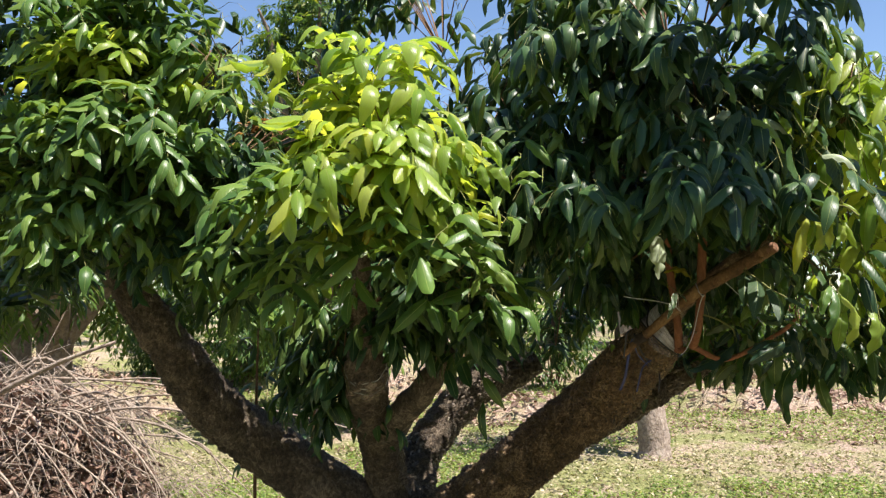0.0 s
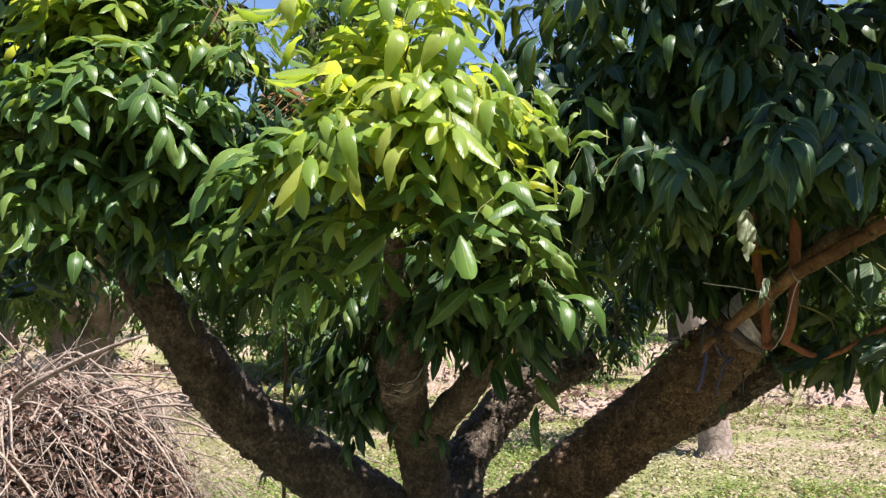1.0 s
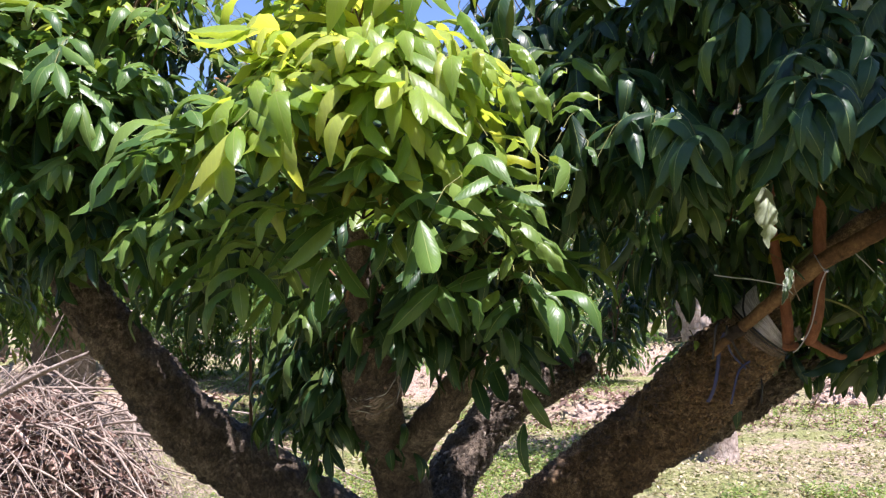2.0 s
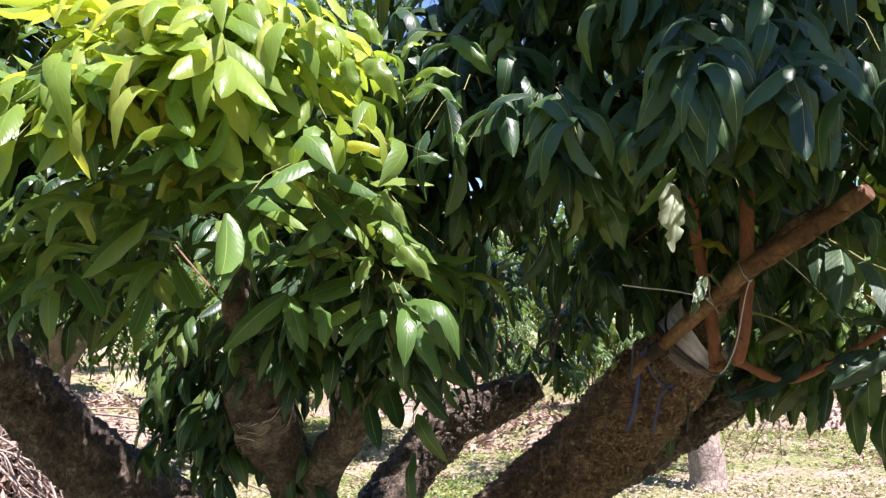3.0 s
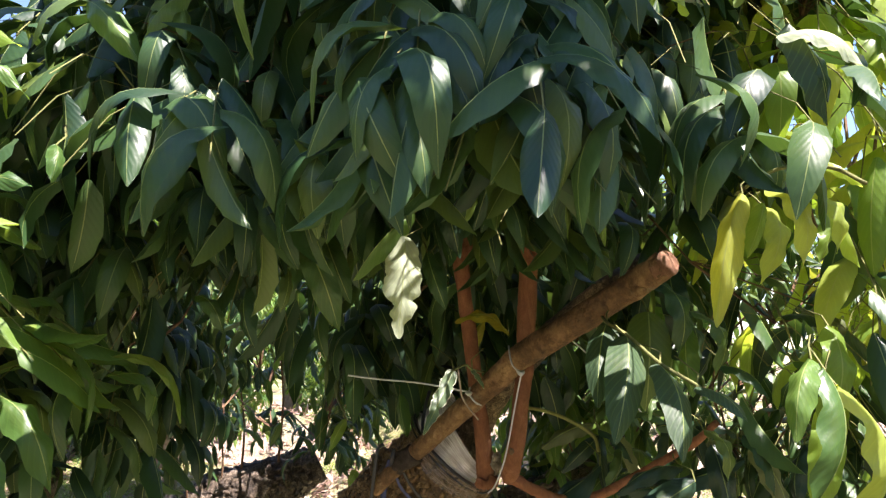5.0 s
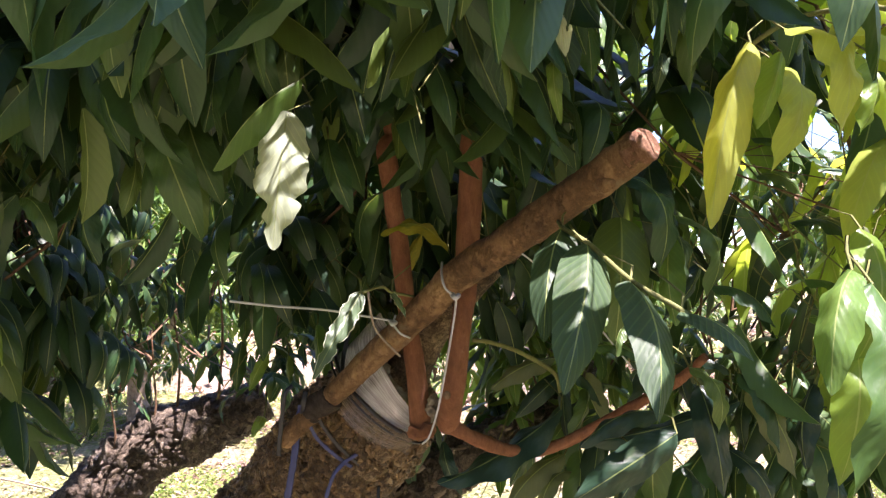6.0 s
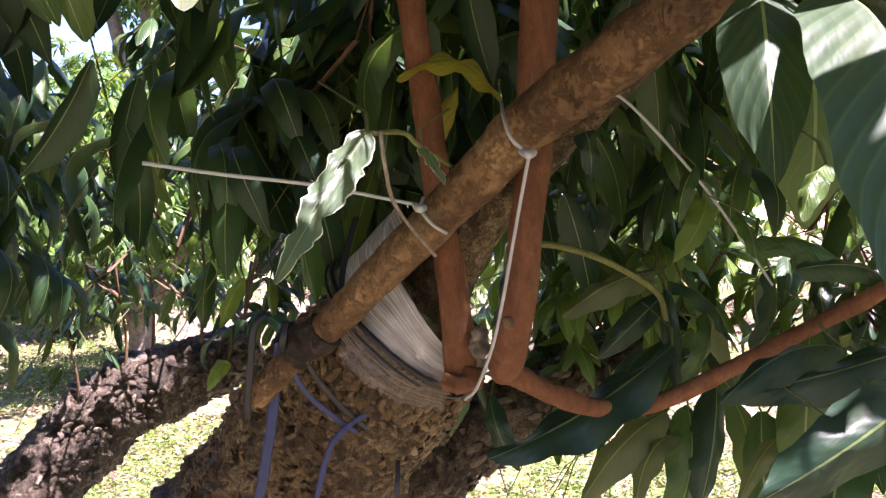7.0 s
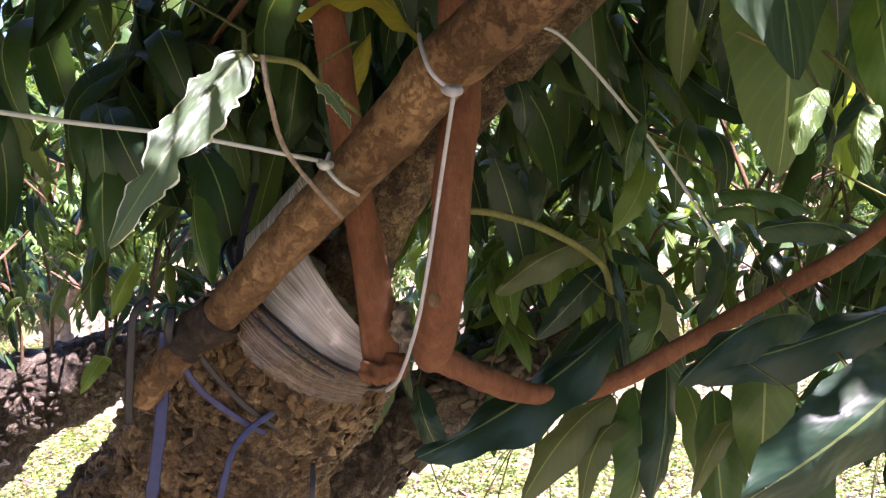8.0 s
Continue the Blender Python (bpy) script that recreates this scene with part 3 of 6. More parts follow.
def shrub(x, y, r, h, seed):
    rng = np.random.default_rng(seed)
    root = tagged(new("shrub"), "leafy green shrub growing between the orchard trees", "shrub", "shrubs under the trees")
    root.location = (x, y, ground_height(x, y))
    rows, st = [], []
    for i in range(7):
        a = i * 0.9 + rng.uniform(-0.2, 0.2)
        tube("stem", [(0.03 * math.cos(a), 0.03 * math.sin(a), -0.05, 0.014), (0.25 * r * math.cos(a), 0.25 * r * math.sin(a), h * 0.4, 0.010), (0.5 * r * math.cos(a), 0.5 * r * math.sin(a), h * 0.85, 0.005)], twig_mat, root, steps=4, sides=6)
    for _ in range(int(90 * r * h)):
        d = rng.normal(0, 1, 3)
        d /= np.linalg.norm(d)
        f = rng.uniform(0.5, 1.0) * (0.8 + 0.4 * noise.noise(Vector(d * 2.1) + Vector((seed, 0, 0))))
        tip = np.array((d[0] * r * f, d[1] * r * f, h * 0.55 + d[2] * h * 0.5 * f))
        for _ in range(4):
            compound_leaf(rng, tip, d * 0.5 + rng.normal(0, 0.7, 3) + UP * 0.2, 0.22, 3, 0.13, rng.uniform(0.3, 0.8), rows, st)
    leaf_cloud("leaves", pack(rows), FLAT, leaf_far_s, root, "", rng)


for k, (sx, sy, sr, sh) in enumerate(((-3.6, 13.2, 0.9, 1.5), (-0.3, 14.6, 1.0, 1.7), (1.2, 13.4, 0.8, 1.4), (3.6, 14.8, 1.0, 1.6), (5.4, 15.6, 1.1, 1.8), (-6.2, 15.8, 1.2, 1.8), (10.0, 14.2, 1.2, 1.8), (-8.6, 11.6, 1.0, 1.6))):
    shrub(sx, sy, sr, sh, 300 + k)

T = "orchard fruit tree with dense dark green foliage and a bare trunk"
orchard_tree(1.65, 7.75, 1.9, 1.15, 2.3, 4.4, 41, "orchard fruit tree with a pale grey trunk, sunlit from the side", 0.13, 30, lean=-0.25, trunk_mat=bark_pale)
orchard_tree(-2.0, 10.6, 0.7, 1.5, 0.55, 2.75, 60, "low spreading orchard tree with yellow-green sunlit leaves", 0.11, 190, 0.13, mat=leaf_mid_s)
orchard_tree(-1.68, 9.5, 0.7, 1.4, 0.5, 3.3, 61, "low orchard tree with pale yellow-green sunlit foliage", 0.10, 230, 0.12, mat=leaf_mid_s)
orchard_tree(-4.44, 8.6, 1.1, 1.7, 0.95, 3.6, 64, T, 0.17, 210, 0.15, lean=0.1)
orchard_tree(-6.8, 12.0, 1.3, 2.2, 1.0, 4.6, 42, T, 0.22, 260, 0.19)
orchard_tree(-4.3, 15.5, 1.2, 2.3, 0.9, 4.6, 43, T, 0.2, 260, 0.2)
orchard_tree(-1.6, 18.0, 1.4, 2.2, 1.0, 4.4, 44, T, 0.2, 260, 0.2)
orchard_tree(-2.57, 13.0, 2.7, 1.25, 3.75, 7.0, 45, "tall slender tree with dark drooping leaves rising above the orchard", 0.14, 260, 0.14)
orchard_tree(2.9, 17.0, 1.3, 2.4, 0.8, 4.6, 46, T, 0.2, 260, 0.2)
orchard_tree(10.8, 12.0, 1.4, 2.0, 1.3, 4.6, 47, T, 0.18, 260, 0.19)
orchard_tree(12.5, 17.5, 1.3, 2.6, 0.8, 5.2, 48, T, 0.2, 190, 0.19)
orchard_tree(-11.0, 17.0, 1.3, 2.8, 0.7, 5.0, 49, T, 0.2, 190, 0.2)
orchard_tree(-10.5, 8.5, 1.3, 2.2, 1.0, 4.6, 50, T, 0.2, 170, 0.17)
orchard_tree(0.6, 24.0, 1.4, 3.2, 0.6, 5.0, 51, T, 0.2, 190, 0.24)
orchard_tree(6.0, 25.0, 1.4, 3.4, 0.6, 5.4, 52, T, 0.2, 260, 0.3)
orchard_tree(-7.0, 25.0, 1.4, 3.6, 0.6, 5.4, 53, T, 0.2, 260, 0.3)
orchard_tree(13.5, 22.0, 1.4, 3.6, 0.6, 5.6, 54, T, 0.2, 260, 0.3)
orchard_tree(-15.0, 26.0, 1.4, 4.0, 0.6, 5.8, 55, T, 0.2, 190, 0.27)
# five unseen trees, added behind and beside the camera to block skylight
orchard_tree(-3.4, -2.6, 1.3, 2.5, 1.2, 5.0, 57, T, 0.2, 170, 0.24)
orchard_tree(3.7, -3.0, 1.3, 2.5, 1.2, 5.0, 58, T, 0.2, 170, 0.24)
orchard_tree(0.4, -5.6, 1.3, 2.7, 1.0, 5.2, 59, T, 0.2, 170, 0.24)
orchard_tree(5.6, 1.4, 1.3, 2.3, 1.1, 4.8, 62, T, 0.2, 170, 0.22)
orchard_tree(-5.6, 1.2, 1.3, 2.3, 1.1, 4.8, 63, T, 0.2, 170, 0.22)


def far_wood():
    """The wood beyond the orchard, closing the view on all sides."""
    rng = np.random.default_rng(77)
    rows = []
    for _ in range(15000):
        a = rng.uniform(-0.25, math.pi + 0.25)
        r = rng.uniform(30, 46)
        x, y = r * math.cos(a), r * math.sin(a)
        h = 5.6 + 2.2 * noise.noise(Vector((x * 0.16, y * 0.16, 0))) + 1.0 * noise.noise(Vector((x * 0.6, y * 0.6, 5)))
        rows.append((np.array((x, y, rng.uniform(0, 1) ** 0.8 * h)), rng.normal(0, 1, 3) - UP * 0.5, UP + rng.normal(0, 0.7, 3), rng.uniform(0.4, 0.9), rng.uniform(0.2, 0.4)))
    ob = leaf_cloud("far_wood", pack(rows), TINY, leaf_far_s, None, "distant belt of dark green trees behind the orchard", rng)
    tagged(ob, category="woods", kind="stuff")


far_wood()


# ---------- the grafted tree ----------
tree = tagged(new("fruit_tree"), "low-forked fruit tree with thick rough limbs and grafted shoots", "tree")
tree.location = (-0.1, 3.2, 0)
bpy.context.view_layer.update()


def on_tree(ob):
    ob.parent = tree
    ob.matrix_parent_inverse = Matrix.Translation((0.1, -3.2, 0))
    return ob


on_tree(tube("trunk", [(-0.12, 3.22, -0.15, 0.26), (-0.12, 3.21, 0.08, 0.20), (-0.10, 3.2, 0.36, 0.175), (-0.12, 3.2, 0.60, 0.19), (-0.12, 3.2, 0.70, 0.13)], bark_old, steps=12, sides=40, lump=0.14, lump_scale=7, crumb=(0.022, 0.006)))
on_tree(tube("limb", [(-0.15, 3.2, 0.54, 0.115), (-0.419, 3.17, 0.758, 0.107), (-0.599, 3.1, 0.899, 0.1), (-0.728, 3.04, 1.01, 0.096), (-0.804, 2.96, 1.119, 0.091), (-0.839, 2.87, 1.225, 0.081), (-0.889, 2.81, 1.325, 0.071), (-0.939, 2.77, 1.42, 0.065), (-0.988, 2.74, 1.513, 0.056), (-1.021, 2.72, 1.643, 0.038), (-1.05, 2.68, 1.93, 0.022), (-0.98, 2.6, 2.27, 0.009)], bark_old, None, "thick limb bending outwards and up", steps=26, sides=70, lump=0.10, lump_scale=14, crumb=(0.022, 0.008)))
on_tree(tube("limb", [(-0.169, 3.208, 0.585, 0.09), (-0.185, 3.220, 0.725, 0.08), (-0.202, 3.065, 0.954, 0.070), (-0.208, 2.864, 1.099, 0.064), (-0.195, 2.723, 1.187, 0.066), (-0.184, 2.622, 1.286, 0.055), (-0.185, 2.581, 1.406, 0.035), (-0.165, 2.458, 1.634, 0.02), (-0.090, 2.253, 1.929, 0.008)], bark_old, None, "upright middle limb with an old cut", steps=20, sides=56, lump=0.14, lump_scale=15, crumb=(0.022, 0.008)))
LEANING_LIMB = [(-0.102, 3.201, 0.561, 0.1), (-0.105, 3.355, 0.719, 0.088), (-0.085, 3.474, 0.825, 0.08), (0.019, 3.577, 0.957, 0.078), (0.134, 3.629, 1.075, 0.078), (0.249, 3.661, 1.116, 0.072), (0.338, 3.683, 1.151, 0.0594), (0.402, 3.694, 1.182, 0.0468)]
on_tree(tube("limb", LEANING_LIMB, bark_old, None, "leaning limb sawn off short", steps=24, sides=70, lump=0.17, lump_scale=15, crumb=(0.022, 0.008)))
GRAFTED_LIMB = [(-0.060, 3.200, 0.550, 0.13), (0.139, 3.176, 0.702, 0.115), (0.321, 3.089, 0.876, 0.103), (0.478, 2.970, 1.032, 0.098), (0.581, 2.861, 1.136, 0.097), (0.641, 2.761, 1.227, 0.091), (0.690, 2.681, 1.287, 0.080), (0.712, 2.650, 1.327, 0.066), (0.716, 2.644, 1.334, 0.058)]
on_tree(tube("limb", GRAFTED_LIMB, bark, None, "thick rough limb sawn off and grafted at its end", steps=40, sides=150, lump=0.10, lump_scale=14, crumb=(0.022, 0.0105)))
LOWER_LIMB = [(0.435, 3.077, 0.938, 0.065), (0.529, 3.039, 1.004, 0.065), (0.654, 2.961, 1.083, 0.060), (0.753, 2.908, 1.149, 0.054), (0.840, 2.915, 1.191, 0.042), (0.920, 2.947, 1.223, 0.030), (0.990, 3.008, 1.250, 0.018), (1.090, 3.101, 1.311, 0.010)]
on_tree(tube("limb", LOWER_LIMB, bark_old, None, "dark lower limb", steps=24, sides=70, lump=0.14, lump_scale=18, crumb=(0.02, 0.009)))


def bark_plates(points, count, seed, span, size, mat, label):
    """Small loose plates of bark standing proud of a limb."""
    rng = np.random.default_rng(seed)
    c = spline(points, 40)
    lo, hi = int(span[0] * len(c)), int(span[1] * len(c)) - 2
    V, Fc = [], []
    for _ in range(count):
        i = int(rng.integers(lo, hi))
        d = Vector(c[i + 1][:3] - c[i][:3]).normalized()
        side = d.orthogonal().normalized()
        other = d.cross(side)
        t = rng.uniform(0, 6.283)
        off = side * math.cos(t) + other * math.sin(t)
        base = Vector(c[i][:3]) + off * (c[i][3] + rng.uniform(-0.0065, 0.0018))
        nrm = (off + Vector(rng.normal(0, 0.34, 3))).normalized()
        u = nrm.cross(d + Vector(rng.normal(0, 0.5, 3))).normalized()
        v = nrm.cross(u)
        r = size * rng.uniform(0.45, 1.25)
        h = r * rng.uniform(0.18, 0.5)
        o = len(V)
        k = 6
        spread = [rng.uniform(0.65, 1.25) for _ in range(k)]
        for level, grow in ((-0.5, 1.12), (0.55, 0.95), (1.0, 0.55)):
            for j in range(k):
                a = 6.283 * j / k
                V.append(base + u * math.cos(a) * r * spread[j] * grow * 0.7 + v * math.sin(a) * r * spread[j] * grow * 1.3 + nrm * h * (level + 0.25 * (spread[j] - 0.95)))
        for m in (0, k):
            for j in range(k):
                Fc.append((o + m + j, o + m + (j + 1) % k, o + m + k + (j + 1) % k, o + m + k + j))
        Fc.append(tuple(o + 2 * k + j for j in range(k)))
    on_tree(mesh_object("loose_bark", V, Fc, mat, None, label, smooth=False, kind="stuff"))


# ---------- crown of the grafted tree ----------
def kept_clear(p):
    """Open air through which one looks at the graft."""
    x, y, z = p
    if y < 1.62 and abs(x - 0.3) < 0.62 and z < 2.3:
        return True
    if 1.2 < y < 2.28 and 0.32 < x < 1.12 and 1.0 < z < 1.60:
        return True
    return 2.0 < y < 2.64 and 0.50 < x < 1.06 and 1.05 < z < 1.60


GAPS = [((-0.14, 0.36), (1.85, 2.26), (1.25, 1.60), 0.7), ((-0.64, -0.30), (2.2, 2.85), (1.90, 2.45), 0.92), ((-1.0, -0.50), (2.85, 3.8), (2.16, 2.9), 0.96), ((0.0, 0.30), (2.2, 2.85), (1.96, 2.4), 0.8), ((-0.10, 0.30), (2.85, 3.9), (2.20, 2.75), 0.95), ((1.0, 1.36), (2.1, 2.62), (1.28, 1.62), 0.9), ((-0.15, 0.42), (2.9, 4.2), (1.02, 1.40), 0.75), ((0.82, 1.7), (2.7, 3.7), (1.17, 1.85), 0.3), ((0.29, 0.54), (2.3, 3.3), (1.12, 1.60), 0.85), ((1.22, 2.3), (2.4, 4.2), (1.2, 2.25), 0.6), ((0.72, 1.45), (2.2, 3.7), (0.4, 1.17), 1.0), ((-0.30, 0.16), (2.1, 2.8), (0.9, 1.22), 0.85), ((0.29, 0.62), (2.6, 3.05), (1.12, 1.42), 1.0)]
SUN_WAY = np.array(SUN_DIR)
SUN_GAPS = [((0.728, 2.61, 1.372), 0.03, 1.0), ((1.22, 2.35, 1.62), 0.16, 0.6), ((1.02, 2.13, 1.56), 0.17, 0.85), ((1.10, 2.15, 1.45), 0.10, 0.8), ((0.0, 2.0, 1.75), 0.2, 0.35), ((0.172, 2.160, 1.443), 0.12, 0.6), ((0.72, 2.25, 1.75), 0.09, 0.75), ((1.15, 2.2, 1.75), 0.12, 0.85), ((0.68, 2.32, 1.43), 0.05, 1.0), ((0.63, 2.28, 1.53), 0.075, 1.0), ((1.010, 2.250, 1.595), 0.055, 1.0), ((1.087, 2.255, 1.639), 0.055, 1.0), ((1.109, 2.200, 1.648), 0.055, 1.0), ((0.863, 2.200, 1.674), 0.055, 1.0), ((0.860, 2.23, 1.455), 0.06, 0.9), ((0.752, 2.57, 1.33), 0.045, 1.0), ((0.20, 2.15, 1.40), 0.13, 0.8), ((1.05, 2.25, 1.65), 0.15, 0.7), ((0.56, 2.76, 1.22), 0.05, 0.8), ((0.08, 3.52, 1.02), 0.09, 0.95), ((0.22, 3.56, 1.16), 0.06, 0.9), ((-0.02, 3.45, 0.9), 0.07, 0.9)]


def thin_here(p, dice):
    """Places where the leaves stand so loosely that light and sight pass."""
    for xs, ys, zs, share in GAPS:
        if xs[0] < p[0] < xs[1] and ys[0] < p[1] < ys[1] and zs[0] < p[2] < zs[1] and dice < share:
            return True
    for q, r, share in SUN_GAPS:
        v = np.asarray(p) - q
        s = v @ SUN_WAY
        if s > 0.1 and np.linalg.norm(v - s * SUN_WAY) < r and dice < share:
            return True
    return False


def crown_part(hub, blobs, mat, seed, label, leaf_len=0.125, sprays=6, pairs=(3, 5), droop=(0.5, 1.1), hang=(0.3, 0.95)):
    """Rosettes of drooping feathered leaves on twigs that spread from a hub; blobs are (centre, radii, number of tips)."""
    rng = np.random.default_rng(seed)
    rows, stalks, twigs = [], [], []
    hub = np.array(hub, float)
    for (cx, cy, cz), (rx, ry, rz), n in blobs:
        c = np.array((cx, cy, cz))
        for _ in range(n):
            d = rng.normal(0, 1, 3)
            d *= rng.uniform(0.35, 1.0) ** 0.6 / np.linalg.norm(d)
            tip = c + d * (rx, ry, rz)
            if kept_clear(tip):
                continue
            out = (tip - hub) * (1, 1, 0.5)
            out = out / (np.linalg.norm(out) + 1e-6) * 0.45 + UP * 0.35 + np.array((0, -0.18, 0))
            twigs.append([hub * 0.35 + c * 0.65 - UP * 0.05, (c * 0.5 + tip * 0.5) - UP * 0.03 + rng.normal(0, 0.02, 3), tip])
            a0 = rng.uniform(0, 6.28)
            for i in range(sprays):
                a = a0 + i * 6.283 / sprays + rng.uniform(-0.4, 0.4)
                w = out + np.array((math.cos(a), math.sin(a), rng.uniform(-0.2, 0.5))) * 0.8
                compound_leaf(rng, tip - UP * rng.uniform(0, 0.09), w, leaf_len * rng.uniform(1.1, 2.0), int(rng.integers(pairs[0], pairs[1] + 1)), leaf_len, rng.uniform(*droop), rows, stalks, hang)
        twigs.append([hub, hub * 0.6 + c * 0.4 + np.array((0, 0, 0.02)), hub * 0.35 + c * 0.65 - UP * 0.05])
    rows = [r for r in rows if not kept_clear(r[0] + r[1] * r[3] * 0.6) and not thin_here(r[0] + r[1] * r[3] * 0.5, rng.random())]
    stalks = [s for s in stalks if not (kept_clear(s[-1]) or kept_clear(s[0]))]
    on_tree(leaf_cloud("foliage", pack(rows), COARSE, mat, None, label, rng))
    on_tree(stalk_mesh("stalk_growth", stalks, green_twig, None, 0.0016, 0.0009))
    on_tree(stalk_mesh("twig_growth", twigs, twig_mat, None, 0.0036, 0.0020))


crown_part((-1.0, 2.5, 1.65), [((-0.901, 2.730, 2.349), (0.36, 0.25, 0.2), 17), ((-1.083, 2.689, 1.996), (0.32, 0.25, 0.22), 19), ((-0.732, 2.527, 1.899), (0.24, 0.2, 0.19), 14), ((-1.435, 2.901, 2.243), (0.3, 0.25, 0.35), 20), ((-0.442, 2.815, 2.100), (0.2, 0.15, 0.2), 6),
            ((-0.822, 2.482, 1.702), (0.25, 0.15, 0.10), 5), ((-1.402, 2.953, 1.792), (0.28, 0.3, 0.28), 12), ((-1.228, 2.690, 2.582), (0.4, 0.3, 0.25), 13)], leaf_dark_s, 101, "dense dark green drooping leaves on the bent limb", 0.095, 5, hang=(0.05, 0.6))
crown_part((-1.0, 2.45, 1.9), [((-0.947, 2.431, 2.348), (0.3, 0.15, 0.14), 10), ((-0.573, 2.469, 2.152), (0.2, 0.2, 0.12), 9), ((-0.815, 2.329, 2.011), (0.25, 0.1, 0.15), 8), ((-0.924, 2.335, 1.785), (0.25, 0.1, 0.1), 4)], leaf_mid_s, 102, "lighter green leaves at the top of the crown", 0.095, 6, hang=(0.0, 0.5))
crown_part((-0.15, 2.35, 1.75), [((-0.137, 2.254, 2.051), (0.15, 0.14, 0.08), 5), ((0.001, 2.050, 1.883), (0.18, 0.12, 0.08), 5), ((-0.228, 2.159, 1.834), (0.16, 0.12, 0.06), 3)], leaf_young_s, 103, "bright yellow-green young leaves lit by the sun", 0.115, 5, droop=(0.3, 0.9), hang=(0.05, 0.7))
crown_part((-0.15, 2.35, 1.65), [((-0.161, 2.157, 1.751), (0.2, 0.15, 0.07), 4), ((0.096, 2.148, 1.680), (0.16, 0.14, 0.07), 4), ((0.145, 2.297, 1.519), (0.1, 0.1, 0.05), 2), ((-0.103, 2.256, 1.629), (0.26, 0.14, 0.06), 5)], leaf_mid_s, 104, "green drooping leaves in sun and shade", 0.11, 5, droop=(0.3, 0.8), hang=(0.0, 0.4))
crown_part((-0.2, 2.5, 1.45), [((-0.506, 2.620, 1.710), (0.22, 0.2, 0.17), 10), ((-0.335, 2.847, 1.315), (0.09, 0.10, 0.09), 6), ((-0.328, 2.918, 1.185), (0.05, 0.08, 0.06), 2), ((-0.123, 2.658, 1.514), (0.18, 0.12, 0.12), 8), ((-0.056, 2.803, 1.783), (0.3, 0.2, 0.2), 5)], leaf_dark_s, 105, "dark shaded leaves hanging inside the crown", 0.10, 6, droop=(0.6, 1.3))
crown_part((0.8, 2.5, 1.75), [((0.441, 2.381, 2.136), (0.28, 0.2, 0.15), 7), ((0.791, 2.389, 2.131), (0.31, 0.2, 0.16), 7), ((0.532, 2.334, 1.882), (0.28, 0.2, 0.17), 8), ((0.773, 2.240, 1.841), (0.25, 0.16, 0.13), 6),
            ((0.582, 2.536, 1.760), (0.25, 0.16, 0.08), 8), ((0.608, 2.818, 1.580), (0.08, 0.08, 0.10), 3), ((1.031, 2.496, 1.952), (0.18, 0.2, 0.24), 6), ((0.940, 2.545, 1.706), (0.2, 0.15, 0.1), 7), ((1.139, 2.400, 1.597), (0.14, 0.12, 0.10), 5), ((0.632, 2.788, 1.659), (0.2, 0.1, 0.12), 6), ((0.934, 2.383, 1.955), (0.18, 0.15, 0.12), 7), ((0.702, 2.535, 2.496), (0.45, 0.35, 0.2), 6)], leaf_dark_s, 106, "dense dark green leaves on the grafted shoots", 0.112, 6, droop=(0.6, 1.2), hang=(0.4, 1.2))
crown_part((0.5, 2.7, 1.8), [((0.252, 2.577, 2.034), (0.14, 0.15, 0.14), 6), ((0.261, 2.628, 1.814), (0.14, 0.15, 0.12), 7), ((0.144, 2.777, 1.469), (0.08, 0.1, 0.18), 2), ((0.910, 2.041, 2.405), (0.28, 0.2, 0.12), 8), ((1.006, 2.442, 2.533), (0.2, 0.2, 0.15), 2)], leaf_dark_s, 110, "dark drooping leaves closing the crown", 0.115, 5, droop=(0.6, 1.2))
# the last two clusters, above the view, are added to shade the fork
crown_part((0.2, 3.1, 1.9), [((-0.518, 3.367, 2.208), (0.45, 0.25, 0.3), 13), ((0.189, 3.441, 2.279), (0.4, 0.3, 0.3), 13), ((0.886, 3.415, 2.199), (0.4, 0.3, 0.35), 13), ((-1.031, 3.288, 1.979), (0.3, 0.25, 0.35), 9), ((-0.292, 3.061, 1.895), (0.3, 0.2, 0.15), 7), ((0.537, 2.975, 2.610), (0.45, 0.3, 0.16), 14), ((-0.054, 3.146, 2.697), (0.4, 0.3, 0.14), 11)], leaf_dark_s, 111, "dark leaves on the far side of the crown", 0.09, 6, droop=(0.5, 1.1))
crown_part((1.15, 2.5, 1.8), [((1.190, 2.349, 2.075), (0.12, 0.12, 0.17), 6), ((1.262, 2.433, 1.672), (0.13, 0.16, 0.2), 8), ((1.442, 2.657, 1.816), (0.2, 0.2, 0.25), 9)], leaf_young_s, 107, "long yellow-green young leaves hanging in the sun", 0.13, droop=(0.8, 1.4), hang=(0.4, 1.3))
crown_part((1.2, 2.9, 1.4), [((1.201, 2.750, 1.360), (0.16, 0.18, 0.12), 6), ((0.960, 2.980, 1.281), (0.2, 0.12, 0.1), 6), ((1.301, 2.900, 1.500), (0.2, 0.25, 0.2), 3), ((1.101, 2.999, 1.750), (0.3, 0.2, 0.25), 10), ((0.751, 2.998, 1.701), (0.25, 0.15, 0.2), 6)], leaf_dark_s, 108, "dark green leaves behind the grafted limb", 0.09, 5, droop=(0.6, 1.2))
